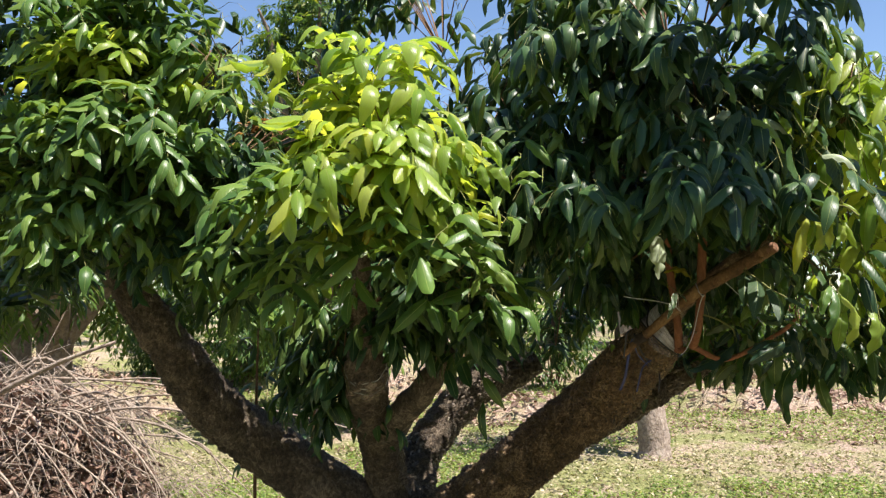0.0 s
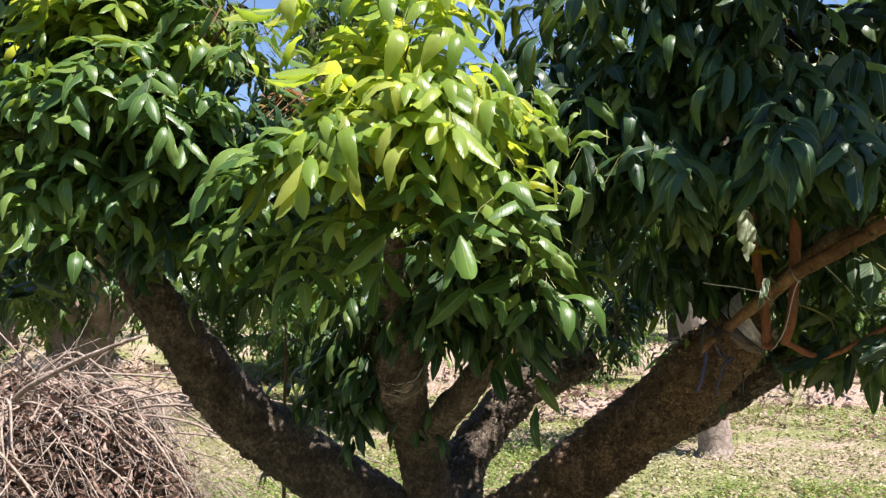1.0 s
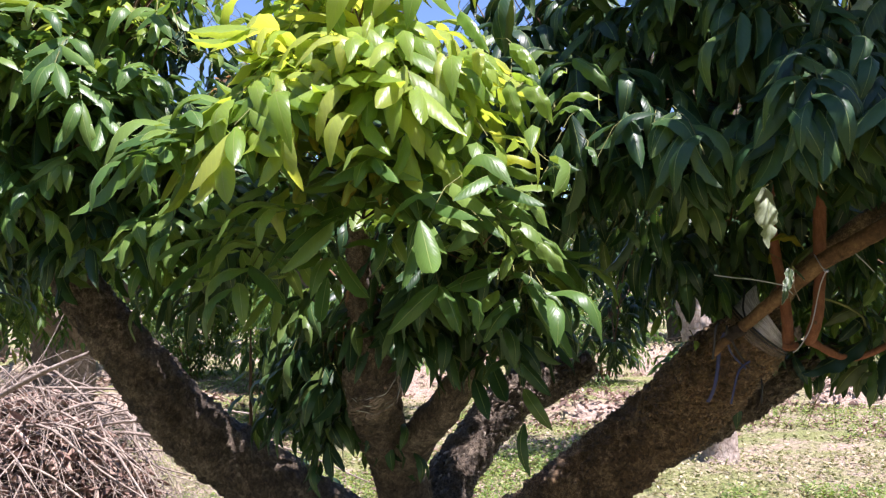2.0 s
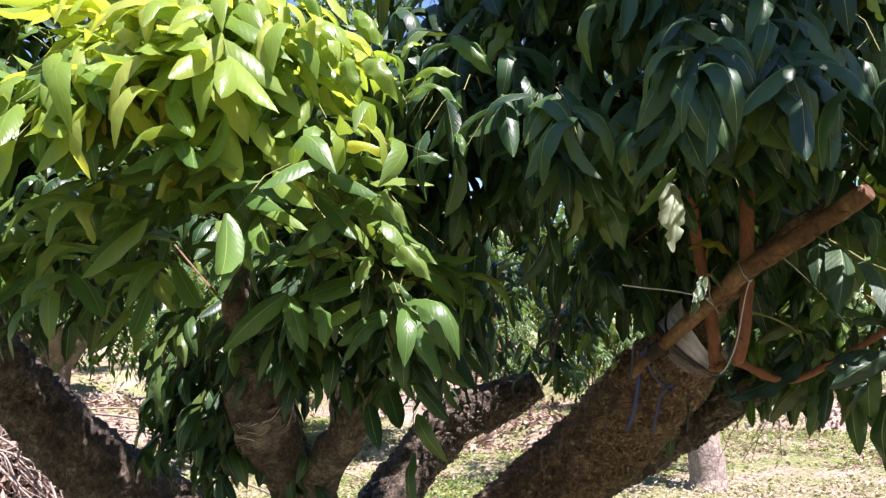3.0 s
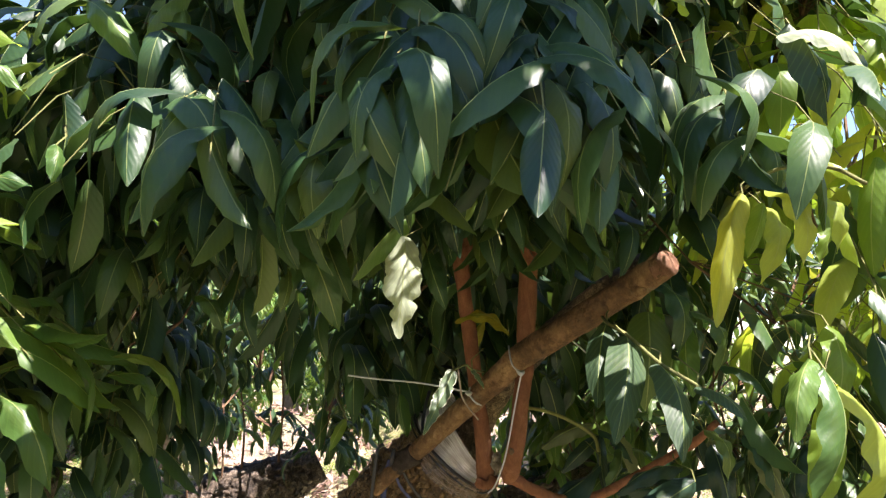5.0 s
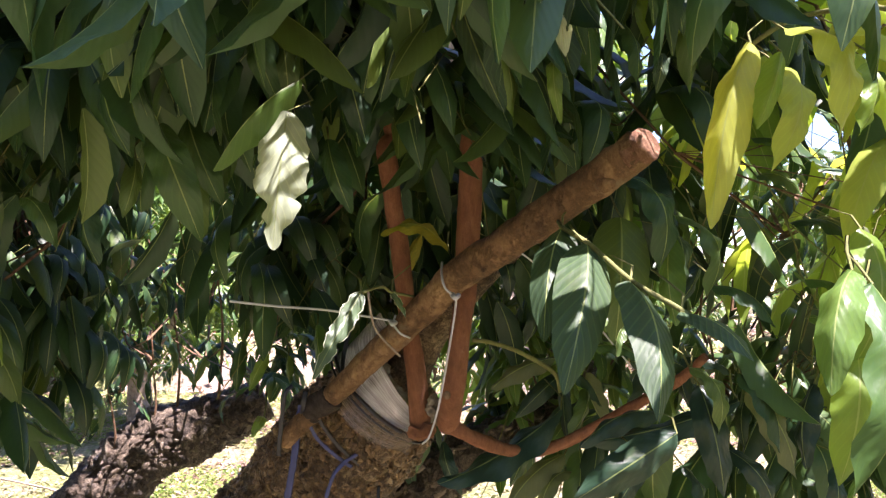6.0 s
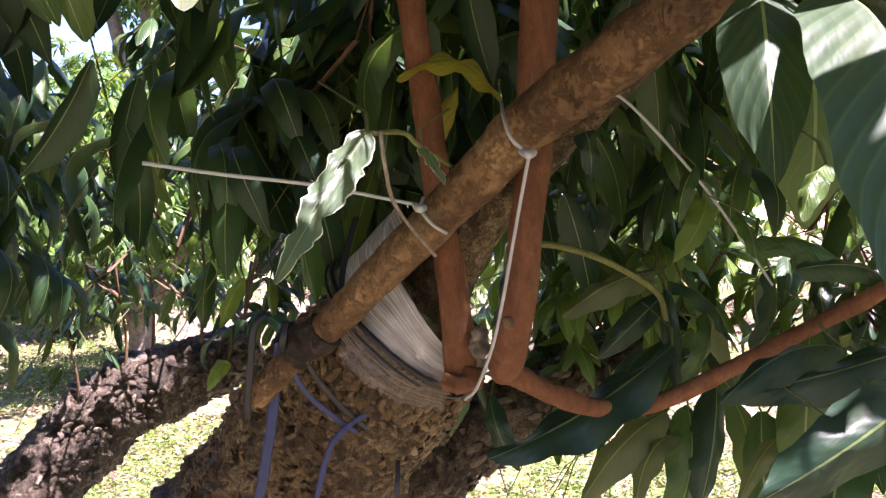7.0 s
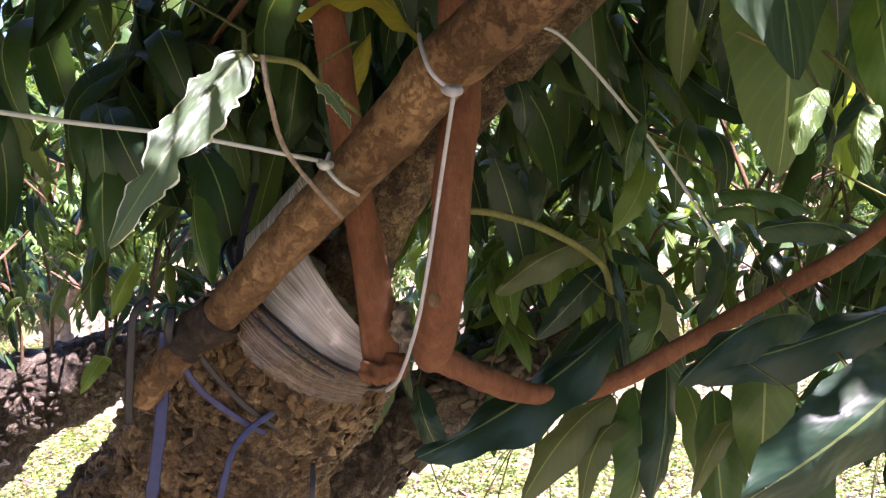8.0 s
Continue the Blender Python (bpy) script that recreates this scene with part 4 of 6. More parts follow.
crown_part((0.45, 3.3, 1.27), [((0.450, 3.499, 1.453), (0.16, 0.2, 0.15), 5), ((0.220, 3.598, 1.384), (0.18, 0.2, 0.08), 3), ((0.019, 3.748, 1.324), (0.15, 0.2, 0.10), 1), ((0.550, 3.398, 1.753), (0.25, 0.25, 0.2), 7)], leaf_dark_s, 109, "dark leaves sprouting from the sawn limb", 0.07, droop=(0.5, 1.2))
crown_part((1.0, 3.1, 1.5), [((1.051, 3.099, 1.551), (0.24, 0.18, 0.24), 17), ((1.001, 2.948, 1.780), (0.22, 0.15, 0.15), 12), ((1.700, 3.601, 1.402), (0.4, 0.3, 0.25), 3), ((0.850, 3.300, 1.352), (0.2, 0.2, 0.15), 4)], leaf_mid_s, 113, "small green leaves with light between them", 0.075, 6, droop=(0.5, 1.2))
crown_part((0.3, 3.5, 1.5), [((0.040, 3.497, 1.574), (0.2, 0.2, 0.18), 4), ((0.270, 3.398, 1.483), (0.14, 0.15, 0.12), 3)], leaf_dark_s, 114, "small dark leaves hanging under the crown", 0.07, 5, droop=(0.6, 1.3))
crown_part((0.6, 2.7, 2.1), [((0.288, 2.726, 2.283), (0.16, 0.15, 0.12), 8)], leaf_dark_s, 115, "dark leaves at the top of the crown", 0.10, 5, droop=(0.5, 1.0))
crown_part((1.2, 2.6, 2.1), [((1.225, 2.650, 2.145), (0.16, 0.15, 0.12), 5)], leaf_mid_s, 116, "green leaves at the edge of the crown", 0.10, 5, droop=(0.5, 1.0))
crown_part((-0.95, 2.5, 2.2), [((-0.874, 2.400, 2.194), (0.20, 0.10, 0.05), 5), ((-0.665, 2.422, 2.155), (0.08, 0.08, 0.05), 2)], leaf_young_s, 117, "sunlit yellow-green young leaves on the bent limb", 0.09, 5, droop=(0.3, 0.9), hang=(0.0, 0.5))
crown_part((-0.95, 2.6, 1.75), [((-0.85, 2.38, 1.78), (0.25, 0.10, 0.18), 8), ((-1.15, 2.48, 1.95), (0.25, 0.10, 0.22), 8), ((-0.62, 2.42, 1.68), (0.14, 0.1, 0.10), 4), ((-1.35, 2.5, 2.2), (0.2, 0.1, 0.2), 5)], leaf_mid_s, 118, "sunlit green leaves on the front of the bent limb's crown", 0.09, 5, droop=(0.4, 0.9), hang=(0.1, 0.7))
crown_part((1.2, 2.8, 1.5), [((1.20, 2.90, 1.42), (0.16, 0.12, 0.12), 4), ((1.38, 2.95, 1.38), (0.16, 0.12, 0.12), 6), ((1.05, 2.88, 1.50), (0.12, 0.10, 0.10), 2), ((1.45, 3.0, 1.62), (0.2, 0.15, 0.15), 6)], leaf_dark_s, 119, "dark shaded leaves behind the sideways shoot", 0.085, 5, droop=(0.5, 1.1), hang=(0.3, 1.1))
crown_part((-0.5, 3.0, 1.9), [((-0.60, 3.15, 2.08), (0.06, 0.06, 0.04), 5)], leaf_red_s, 120, "reddish-brown tuft of new leaves", 0.06, 6, droop=(0.2, 0.6), hang=(0.0, 0.5))
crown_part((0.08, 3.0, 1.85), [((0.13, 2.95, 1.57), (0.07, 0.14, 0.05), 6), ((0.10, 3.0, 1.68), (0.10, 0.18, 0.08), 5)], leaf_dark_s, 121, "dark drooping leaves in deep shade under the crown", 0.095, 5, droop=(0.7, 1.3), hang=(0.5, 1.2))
tape_dark = bark_material("weathered_tape", (0.012, 0.010, 0.009), (0.045, 0.032, 0.025), (0.13, 0.09, 0.06), 70, 0.002)
bark_plates(GRAFTED_LIMB, 12000, 71, (0.45, 0.97), 0.0046, bark_chip, "rough brown bark plates")
bark_plates(LEANING_LIMB, 1300, 72, (0.2, 0.97), 0.0085, bark_chip_grey, "rough grey bark plates")
bark_plates(LOWER_LIMB, 800, 73, (0.1, 0.75), 0.0075, bark_chip_grey, "rough dark bark plates")
# ---------- the graft ----------
on_tree(tube("stub_branch", [(0.593, 2.581, 1.281, 0.004), (0.598, 2.58, 1.287, 0.0095), (0.626, 2.569, 1.316, 0.0115), (0.655, 2.553, 1.342, 0.0125), (0.683, 2.531, 1.369, 0.0134), (0.719, 2.506, 1.403, 0.0146), (0.759, 2.471, 1.443, 0.016), (0.79, 2.436, 1.475, 0.017), (0.838, 2.372, 1.509, 0.0168), (0.893, 2.297, 1.551, 0.0162), (0.919, 2.262, 1.57, 0.0155), (0.928, 2.25, 1.577, 0.0140)], bark_stub, None, "sawn-off smooth brown side branch tied to the graft", steps=14, sides=30, lump=0.13, lump_scale=34))
on_tree(tube("stub_branch", [(0.721, 2.682, 1.293, 0.034), (0.753, 2.672, 1.373, 0.026), (0.811, 2.642, 1.453, 0.021), (0.901, 2.582, 1.543, 0.018), (1.021, 2.542, 1.633, 0.015)], bark, None, "second dark branch behind", steps=9, sides=24, lump=0.14, lump_scale=30))
on_tree(tube("cut_end", [(0.922, 2.258, 1.572, 0.0148), (0.9305, 2.247, 1.5785, 0.0138), (0.9325, 2.244, 1.58, 0.0122), (0.933, 2.2435, 1.5803, 0.004)], cut_red, None, "reddish-brown sawn end of the side branch", steps=4, sides=20, lump=0.18, lump_scale=70))
on_tree(tube("branch_nub", [(0.915, 2.264, 1.570, 0.011), (0.918, 2.258, 1.581, 0.0085), (0.922, 2.254, 1.590, 0.004)], bark_stub, None, "", steps=4, sides=12, lump=0.2, lump_scale=60))
on_tree(tube("branch_nub", [(0.902, 2.282, 1.555, 0.011), (0.905, 2.270, 1.551, 0.0085), (0.907, 2.262, 1.549, 0.004)], bark_stub, None, "", steps=4, sides=12, lump=0.2, lump_scale=60))
on_tree(tube("graft_shoot", [(0.754, 2.572, 1.295, 0.0116), (0.755, 2.57, 1.308, 0.0127), (0.753, 2.562, 1.34, 0.0124), (0.749, 2.555, 1.382, 0.0115), (0.743, 2.55, 1.418, 0.0102), (0.733, 2.56, 1.519, 0.0109), (0.727, 2.55, 1.559, 0.0104), (0.72, 2.54, 1.618, 0.0117), (0.711, 2.53, 1.668, 0.0098), (0.505, 2.43, 1.87, 0.0068)], bark_shoot, None, "reddish-brown upright grafted shoot", steps=10, sides=20, lump=0.08, lump_scale=45))
on_tree(tube("graft_shoot", [(0.784, 2.525, 1.307, 0.0093), (0.785, 2.515, 1.319, 0.0129), (0.789, 2.488, 1.352, 0.0125), (0.794, 2.482, 1.391, 0.0116), (0.798, 2.485, 1.423, 0.0114), (0.804, 2.49, 1.459, 0.0119), (0.809, 2.5, 1.523, 0.0132), (0.812, 2.5, 1.574, 0.0131), (0.818, 2.49, 1.666, 0.0119), (0.859, 2.47, 1.97, 0.0102)], bark_shoot, None, "reddish-brown upright grafted shoot with a knot", steps=10, sides=20, lump=0.08, lump_scale=45))
on_tree(tube("shoot_knot", [(0.7801, 2.47, 1.3515, 0.002), (0.7811, 2.467, 1.3515, 0.0048), (0.7821, 2.4648, 1.3515, 0.002)], twig_mat, None, "dark bud scar", steps=4, sides=10, lump=0.2, lump_scale=90))
on_tree(tube("graft_shoot", [(0.78, 2.53, 1.311, 0.009), (0.794, 2.525, 1.306, 0.0089), (0.812, 2.53, 1.295, 0.0084), (0.837, 2.545, 1.282, 0.0079), (0.863, 2.56, 1.272, 0.0075), (0.898, 2.57, 1.27, 0.0069), (0.936, 2.56, 1.286, 0.0069), (0.977, 2.54, 1.312, 0.0064), (1.017, 2.51, 1.342, 0.0059), (1.037, 2.48, 1.363, 0.0057), (1.052, 2.45, 1.388, 0.0045)], bark_shoot, None, "reddish-brown shoot growing sideways", steps=10, sides=16, lump=0.16, lump_scale=50))

on_tree(tube("callus", [(0.740, 2.562, 1.294, 0.004), (0.748, 2.562, 1.297, 0.0085), (0.762, 2.560, 1.300, 0.0085), (0.772, 2.562, 1.303, 0.004)], bark_shoot, None, "knobbly healed wood at the foot of the shoot", steps=8, sides=18, lump=0.9, lump_scale=90))
on_tree(tube("callus", [(0.770, 2.545, 1.311, 0.004), (0.770, 2.545, 1.323, 0.007), (0.770, 2.545, 1.333, 0.006), (0.772, 2.545, 1.343, 0.003)], cut_wood, None, "pale corky callus between the shoots", steps=8, sides=16, lump=0.9, lump_scale=110))

def graft_end():
    """Film wound round the sawn end of the limb, and the dark wood inside it."""
    c, ax = Vector((0.730, 2.634, 1.353)), Vector((0.65, -0.20, 0.70)).normalized()
    side = ax.cross(Vector((0, 1, 0))).normalized()
    up = side.cross(ax)

    def band(name, low, high, r0, r1, mat, label, a0=0.0, a1=2 * math.pi, seed=1.0, rows=14, cols=90):
        V, Fc = [], []
        for i in range(rows):
            s = i / (rows - 1)
            for k in range(cols):
                a = a0 + (a1 - a0) * k / (cols - 1)
                off = low(a) + (high(a) - low(a)) * s
                n1 = noise.noise(Vector((math.cos(a) * 2.5, math.sin(a) * 2.5, s * 1.5 + seed)))
                n2 = noise.noise(Vector((a * 14, s * 2.2, seed)))
                r = r0 + (r1 - r0) * s + 0.003 * n1 + 0.0016 * n2
                V.append(c + ax * (off + 0.003 * n1) + side * math.cos(a) * r + up * math.sin(a) * r)
        for i in range(rows - 1):
            for k in range(cols - 1):
                Fc.append((i * cols + k, i * cols + k + 1, (i + 1) * cols + k + 1, (i + 1) * cols + k))
        U = [(k / (cols - 1) * (a1 - a0) / 6.283, i / (rows - 1)) for i in range(rows) for k in range(cols)]
        on_tree(mesh_object(name, V, Fc, mat, None, label, U))

    band("grafting_film", lambda a: -0.028, lambda a: 0.008 + 0.020 * math.cos(a) + 0.014 * max(0, math.cos(a)) ** 6, 0.0735, 0.069, film, "crinkled clear plastic film wrapped round the graft")
    band("film_flap", lambda a: -0.050 - 0.006 * math.sin(a * 3), lambda a: -0.026, 0.088, 0.077, film_old, "brownish loose edge of the film on the bark", 3.9, 5.4, 4.0, 8, 50)
    # cracked wood inside the film
    V, Fc = [], []
    rings, cols = 12, 44
    for i in range(rings):
        for k in range(cols):
            a = 2 * math.pi * k / cols
            r = 0.069 * (1 - i / (rings - 1))
            q = side * math.cos(a) * r + up * math.sin(a) * r
            h = -0.014 + 0.010 * noise.noise(q * 45) + 0.006 * noise.noise(q * 130) + 0.012 * math.cos(a) * (r / 0.069)
            V.append(c + ax * h + q)
    for i in range(rings - 1):
        for k in range(cols):
            Fc.append((i * cols + k, i * cols + (k + 1) % cols, (i + 1) * cols + (k + 1) % cols, (i + 1) * cols + k))
    on_tree(mesh_object("sawn_face", V, Fc, cut_wood, None, "weathered dark sawn end"))
    # straps drawn tight round the lower edge of the film
    for off, r, lean, w in ((-0.026, 0.0780, 0.06, 0.0021), (-0.031, 0.0800, 0.10, 0.0013)):
        pts = []
        for k in range(25):
            a = 2 * math.pi * k / 24
            p = c + ax * (off + lean * 0.05 * math.sin(a)) + side * math.cos(a) * r + up * math.sin(a) * r
            pts.append((*p, w))
        on_tree(tube("ribbon", pts, ribbon_black, None, "dark strap", steps=3, sides=8))
    # dark tape that holds the side branch
    on_tree(tube("tape", [(0.628, 2.568, 1.318, 0.0118), (0.636, 2.564, 1.326, 0.0142), (0.647, 2.558, 1.335, 0.0146), (0.654, 2.554, 1.341, 0.0138)], tape_dark, None, "dark brown tape round the tied branch", steps=6, sides=20, lump=0.3, lump_scale=55))


graft_end()


def old_wrap():
    """Slack film and cord left round the old cut of the middle limb."""
    V, Fc = [], []
    rows, cols = 9, 50
    ax = Vector((0.1, -1.0, 1.0)).normalized()
    side = ax.cross(Vector((0, 1, 0))).normalized()
    up = side.cross(ax)
    c = Vector((-0.190, 2.682, 1.227))
    for i in range(rows):
        s = i / (rows - 1)
        for k in range(cols):
            a = 2 * math.pi * k / cols
            r = 0.072 - 0.010 * s + 0.014 * noise.noise(Vector((math.cos(a) * 2, math.sin(a) * 2, s * 2))) + 0.003 * math.sin(a * 7 + s * 6)
            off = -0.05 + 0.02 * math.sin(a * 2) + (0.08 + 0.04 * noise.noise(Vector((math.cos(a) * 2, math.sin(a) * 2, 3)))) * s
            V.append(c + ax * off + side * math.cos(a) * r + up * math.sin(a) * r)
    for i in range(rows - 1):
        for k in range(cols):
            Fc.append((i * cols + k, i * cols + (k + 1) % cols, (i + 1) * cols + (k + 1) % cols, (i + 1) * cols + k))
    U = [(k / cols, i / (rows - 1)) for i in range(rows) for k in range(cols)]
    on_tree(mesh_object("grafting_film", V, Fc, film_old, None, "slack grey plastic film round an old cut", U))
    for off, tilt, ph, r in ((-0.02, 0.012, 0.0, 0.069), (0.0, 0.016, 1.2, 0.067), (0.02, -0.014, 2.0, 0.064)):
        pts = []
        for a in np.linspace(0, 6.4, 17):
            q = r + 0.008 * noise.noise(Vector((math.cos(a) * 2, math.sin(a) * 2, ph)))
            pts.append((*(c + ax * (off + tilt * math.sin(a + ph)) + side * math.cos(a) * q + up * math.sin(a) * q), 0.0011))
        on_tree(tube("twine", pts, string_grey, None, "", steps=3, sides=6))


old_wrap()
on_tree(tube("limb", [(-0.174, 2.994, 0.969, 0.055), (-0.084, 2.860, 1.084, 0.048), (-0.013, 2.776, 1.165, 0.042), (0.039, 2.744, 1.248, 0.034), (0.065, 2.722, 1.296, 0.028)], bark_old, None, "short dark sawn fork", steps=10, sides=24, lump=0.15, lump_scale=18))


def sprout(points, leaves, seed, label):
    """A thin upright stem with a few hanging leaves."""
    rng = random.Random(seed)
    root = tagged(new("sapling"), label, "sapling", "thin saplings")
    root.location = points[0][:3]
    o = Vector(points[0][:3])
    tube("stem", [(*(Vector(p[:3]) - o), p[3]) for p in points], twig_mat, root, steps=6, sides=7, lump=0.1, lump_scale=30)
    z0, z1 = points[1][2], points[-1][2]
    for i in range(leaves):
        s = (i + 1) / leaves
        z = z0 + (z1 - z0) * s
        a = rng.uniform(0, 6.28)
        b = Vector((points[-1][0] - o.x, points[-1][1] - o.y, z - o.z)) + Vector((math.cos(a), math.sin(a), 0)) * 0.025
        way = Vector((math.cos(a) * 0.55, math.sin(a) * 0.55, -0.75 + rng.uniform(-0.2, 0.5)))
        L = rng.uniform(0.07, 0.115)
        tv, tf, tu = COARSE[rng.randrange(len(COARSE))]
        x = way.cross(Vector((0, 0, 1))).normalized()
        zz = x.cross(way).normalized()
        way.normalize()
        mesh_object("leaf", [b + x * v[0] * L * 0.32 + way * v[1] * L + zz * v[2] * L for v in tv], tf, leaf_dark, root, "", tu)


sprout([(-0.735, 3.36, ground_height(-0.735, 3.36), 0.008), (-0.735, 3.36, 0.78, 0.007), (-0.728, 3.35, 1.08, 0.006), (-0.72, 3.34, 1.34, 0.003)], 16, 5, "thin dark sapling with hanging leaves beside the tree")
sprout([(-0.50, 3.3, ground_height(-0.5, 3.3), 0.006), (-0.5, 3.3, 0.8, 0.005), (-0.48, 3.3, 1.1, 0.004), (-0.5, 3.28, 1.3, 0.002)], 14, 6, "thin sapling with drooping dark leaves under the crown")
for k, (sx, sy, sz, sh) in enumerate(((0.15, 3.6, 1.08, 0.26), (0.20, 3.62, 1.12, 0.32), (0.30, 3.63, 1.19, 0.36), (0.07, 3.56, 1.0, 0.24))):
    on_tree(tube("sprout", [(sx, sy, sz, 0.004), (sx + 0.01, sy, sz + sh * 0.5, 0.003), (sx - 0.01, sy, sz + sh, 0.0015)], twig_mat, None, "", steps=5, sides=6))
crown_part((0.2, 3.4, 1.35), [((0.160, 3.598, 1.344), (0.10, 0.08, 0.10), 3), ((0.320, 3.638, 1.484), (0.08, 0.08, 0.12), 3), ((0.059, 3.559, 1.244), (0.05, 0.05, 0.08), 2)], leaf_dark_s, 112, "small leaves on sprouts of the sawn limb", 0.055, 4, droop=(0.4, 1.0))
# ---------- leaves that hang free, one by one ----------
LEAF_SHAPES = [leaf_template(18, 4, b, f * 1.7, w * 1.3, t, bi, ta, rg, k) for k, (b, f, w, t, bi, ta, rg) in enumerate((
    (0.8, 0.30, 1.2, 0.15, None, 0.85, 0.05), (1.2, 0.20, 1.6, -0.25, None, 0.9, 0.06), (0.5, 0.45, 1.0, 0.35, None, 0.8, 0.05),
    (1.5, 0.15, 1.8, -0.1, None, 0.95, 0.07), (0.9, 0.35, 1.4, 0.0, None, 0.85, 0.09), (0.7, 0.3, 1.6, 0.2, None, 0.8, 0.08)))]


def bitten_leaf():
    """A broad leaf with a scalloped, bitten and curled edge."""
    tv, tf, tu = leaf_template(44, 8, 0.30, 0.15, 0.5, 0.05, None, 0.62, 0.10, 77)
    for p, (u, s) in zip(tv, tu):
        e = abs(u - 0.5) * 2
        k = 1 - 0.12 * abs(math.sin(s * 24 + (1.3 if u > 0.5 else 0))) - 0.05 * math.sin(s * 61)
        for at, sg, deep in ((0.62, -1, 0.55), (0.36, 1, 0.22), (0.72, 1, 0.40), (0.22, -1, 0.16)):
            if (u - 0.5) * sg > 0:
                k -= deep * math.exp(-((s - at) / 0.035) ** 2)
        p[0] *= 1 + (max(k, 0.2) - 1) * e
        p[2] += 0.018 * e * e * math.sin(s * 24 + 0.6)
    return tv, tf, tu


WAVY = bitten_leaf()


def eaten_leaf():
    """A lance-shaped leaf chewed from one side, with a drawn-out tip."""
    tv, tf, tu = leaf_template(40, 6, 0.45, 0.5, 1.2, 0.1, None, 0.80, 0.04, 33)
    for p, (u, s) in zip(tv, tu):
        e = abs(u - 0.5) * 2
        k = 1 - 0.05 * math.sin(s * 43)
        for at, sg, deep, wide in ((0.70, 1, 0.65, 0.05), (0.82, 1, 0.5, 0.04), (0.62, -1, 0.3, 0.03), (0.86, -1, 0.45, 0.05), (0.40, 1, 0.2, 0.03)):
            if (u - 0.5) * sg > 0:
                k -= deep * math.exp(-((s - at) / wide) ** 2)
        p[0] *= 1 + (max(k, 0.2) - 1) * e
    return tv, tf, tu


EATEN = eaten_leaf()
BROAD = leaf_template(26, 8, 0.55, 0.30, 0.4, 0.05, None, 0.72, 0.015, 12)
LONG = leaf_template(20, 6, -0.25, 0.30, 1.6, 0.1, None, 0.9, 0.03, 5)
LEAF_MESHES = {}
STALKS = []
leaf_rng = random.Random(9)


def leaf(base, tip, width, mat, label="", shape=None, facing=None):
    """One leaf from its stalk's end to its tip."""
    k = leaf_rng.randrange(len(LEAF_SHAPES))
    tv, tf, tu = LEAF_SHAPES[k] if shape is None else shape
    key = (k if shape is None else 1000 + len(tv), mat.name)
    if key not in LEAF_MESHES:
        first = mesh_object("leaf", tv, tf, mat, None, "", tu)
        LEAF_MESHES[key] = first.data
        ob = first
    else:
        ob = new("leaf", LEAF_MESHES[key])
    b, t = Vector(base), Vector(tip)
    way = t - b
    nrm = Vector((leaf_rng.gauss(0, 0.45), -0.65, 0.7 + leaf_rng.gauss(0, 0.2)))
    if facing:
        nrm = Vector(facing)
    x = way.cross(nrm).normalized()
    z = x.cross(way).normalized()
    L = way.length
    if shape is None:
        width = min(width, 0.31 * L)
    m = Matrix.Identity(4)
    for i in range(3):
        m[i][0], m[i][1], m[i][2], m[i][3] = x[i] * width, way[i], z[i] * L, b[i]
    ob.parent = tree
    ob.matrix_parent_inverse = Matrix.Translation((0.1, -3.2, 0))
    ob.matrix_basis = m
    STALKS.append([b, b + Vector((leaf_rng.gauss(0, 0.006), 0.015, 0.012)), b + Vector((leaf_rng.gauss(0, 0.012), 0.04, 0.018 + leaf_rng.random() * 0.015))])
    return tagged(ob, label=label)


# large glossy leaflets of one feathered leaf beside the stub
leaf((0.868, 2.279, 1.514), (0.836, 2.195, 1.427), 0.0348, leaf_gloss, "large glossy drooping leaflet with pale veins", BROAD)
leaf((0.879, 2.235, 1.499), (0.838, 2.135, 1.397), 0.0429, leaf_gloss, "large glossy drooping leaflet with pale veins", BROAD)
leaf((0.898, 2.185, 1.470), (0.888, 2.095, 1.385), 0.0382, leaf_gloss, "large glossy drooping leaflet with pale veins", BROAD)
leaf((0.923, 2.150, 1.449), (0.955, 2.110, 1.419), 0.0307, leaf_gloss, "large glossy drooping leaflet with pale veins", BROAD)
leaf((0.953, 2.390, 1.572), (0.973, 2.360, 1.473), 0.0345, leaf_dark)
leaf((1.000, 2.390, 1.533), (1.015, 2.360, 1.445), 0.0373, leaf_dark)
leaf((1.026, 2.360, 1.464), (1.072, 2.330, 1.425), 0.0256, leaf_dark)
leaf((1.013, 2.390, 1.384), (1.028, 2.360, 1.324), 0.0356, leaf_dark)
leaf((1.055, 2.370, 1.380), (1.077, 2.340, 1.310), 0.0379, leaf_dark)
leaf((1.121, 2.480, 1.623), (1.165, 2.450, 1.584), 0.0344, leaf_dark)
leaf((1.125, 2.480, 1.581), (1.162, 2.450, 1.555), 0.0303, leaf_dark)
leaf((1.135, 2.430, 1.526), (1.193, 2.400, 1.483), 0.0392, leaf_dark)
leaf((0.957, 2.420, 1.533), (0.939, 2.385, 1.409), 0.0587, leaf_dark, "broad leaf lit through from behind on one side", BROAD)
leaf((1.004, 2.440, 1.533), (0.999, 2.420, 1.445), 0.0414, leaf_gloss)
leaf((1.001, 2.400, 1.512), (0.998, 2.380, 1.425), 0.0448, leaf_mid)
# long young leaves hanging in the sun
leaf((0.994, 2.190, 1.646), (0.948, 2.158, 1.506), 0.0312, leaf_young)
leaf((0.991, 2.130, 1.638), (1.007, 2.096, 1.558), 0.0334, leaf_young)
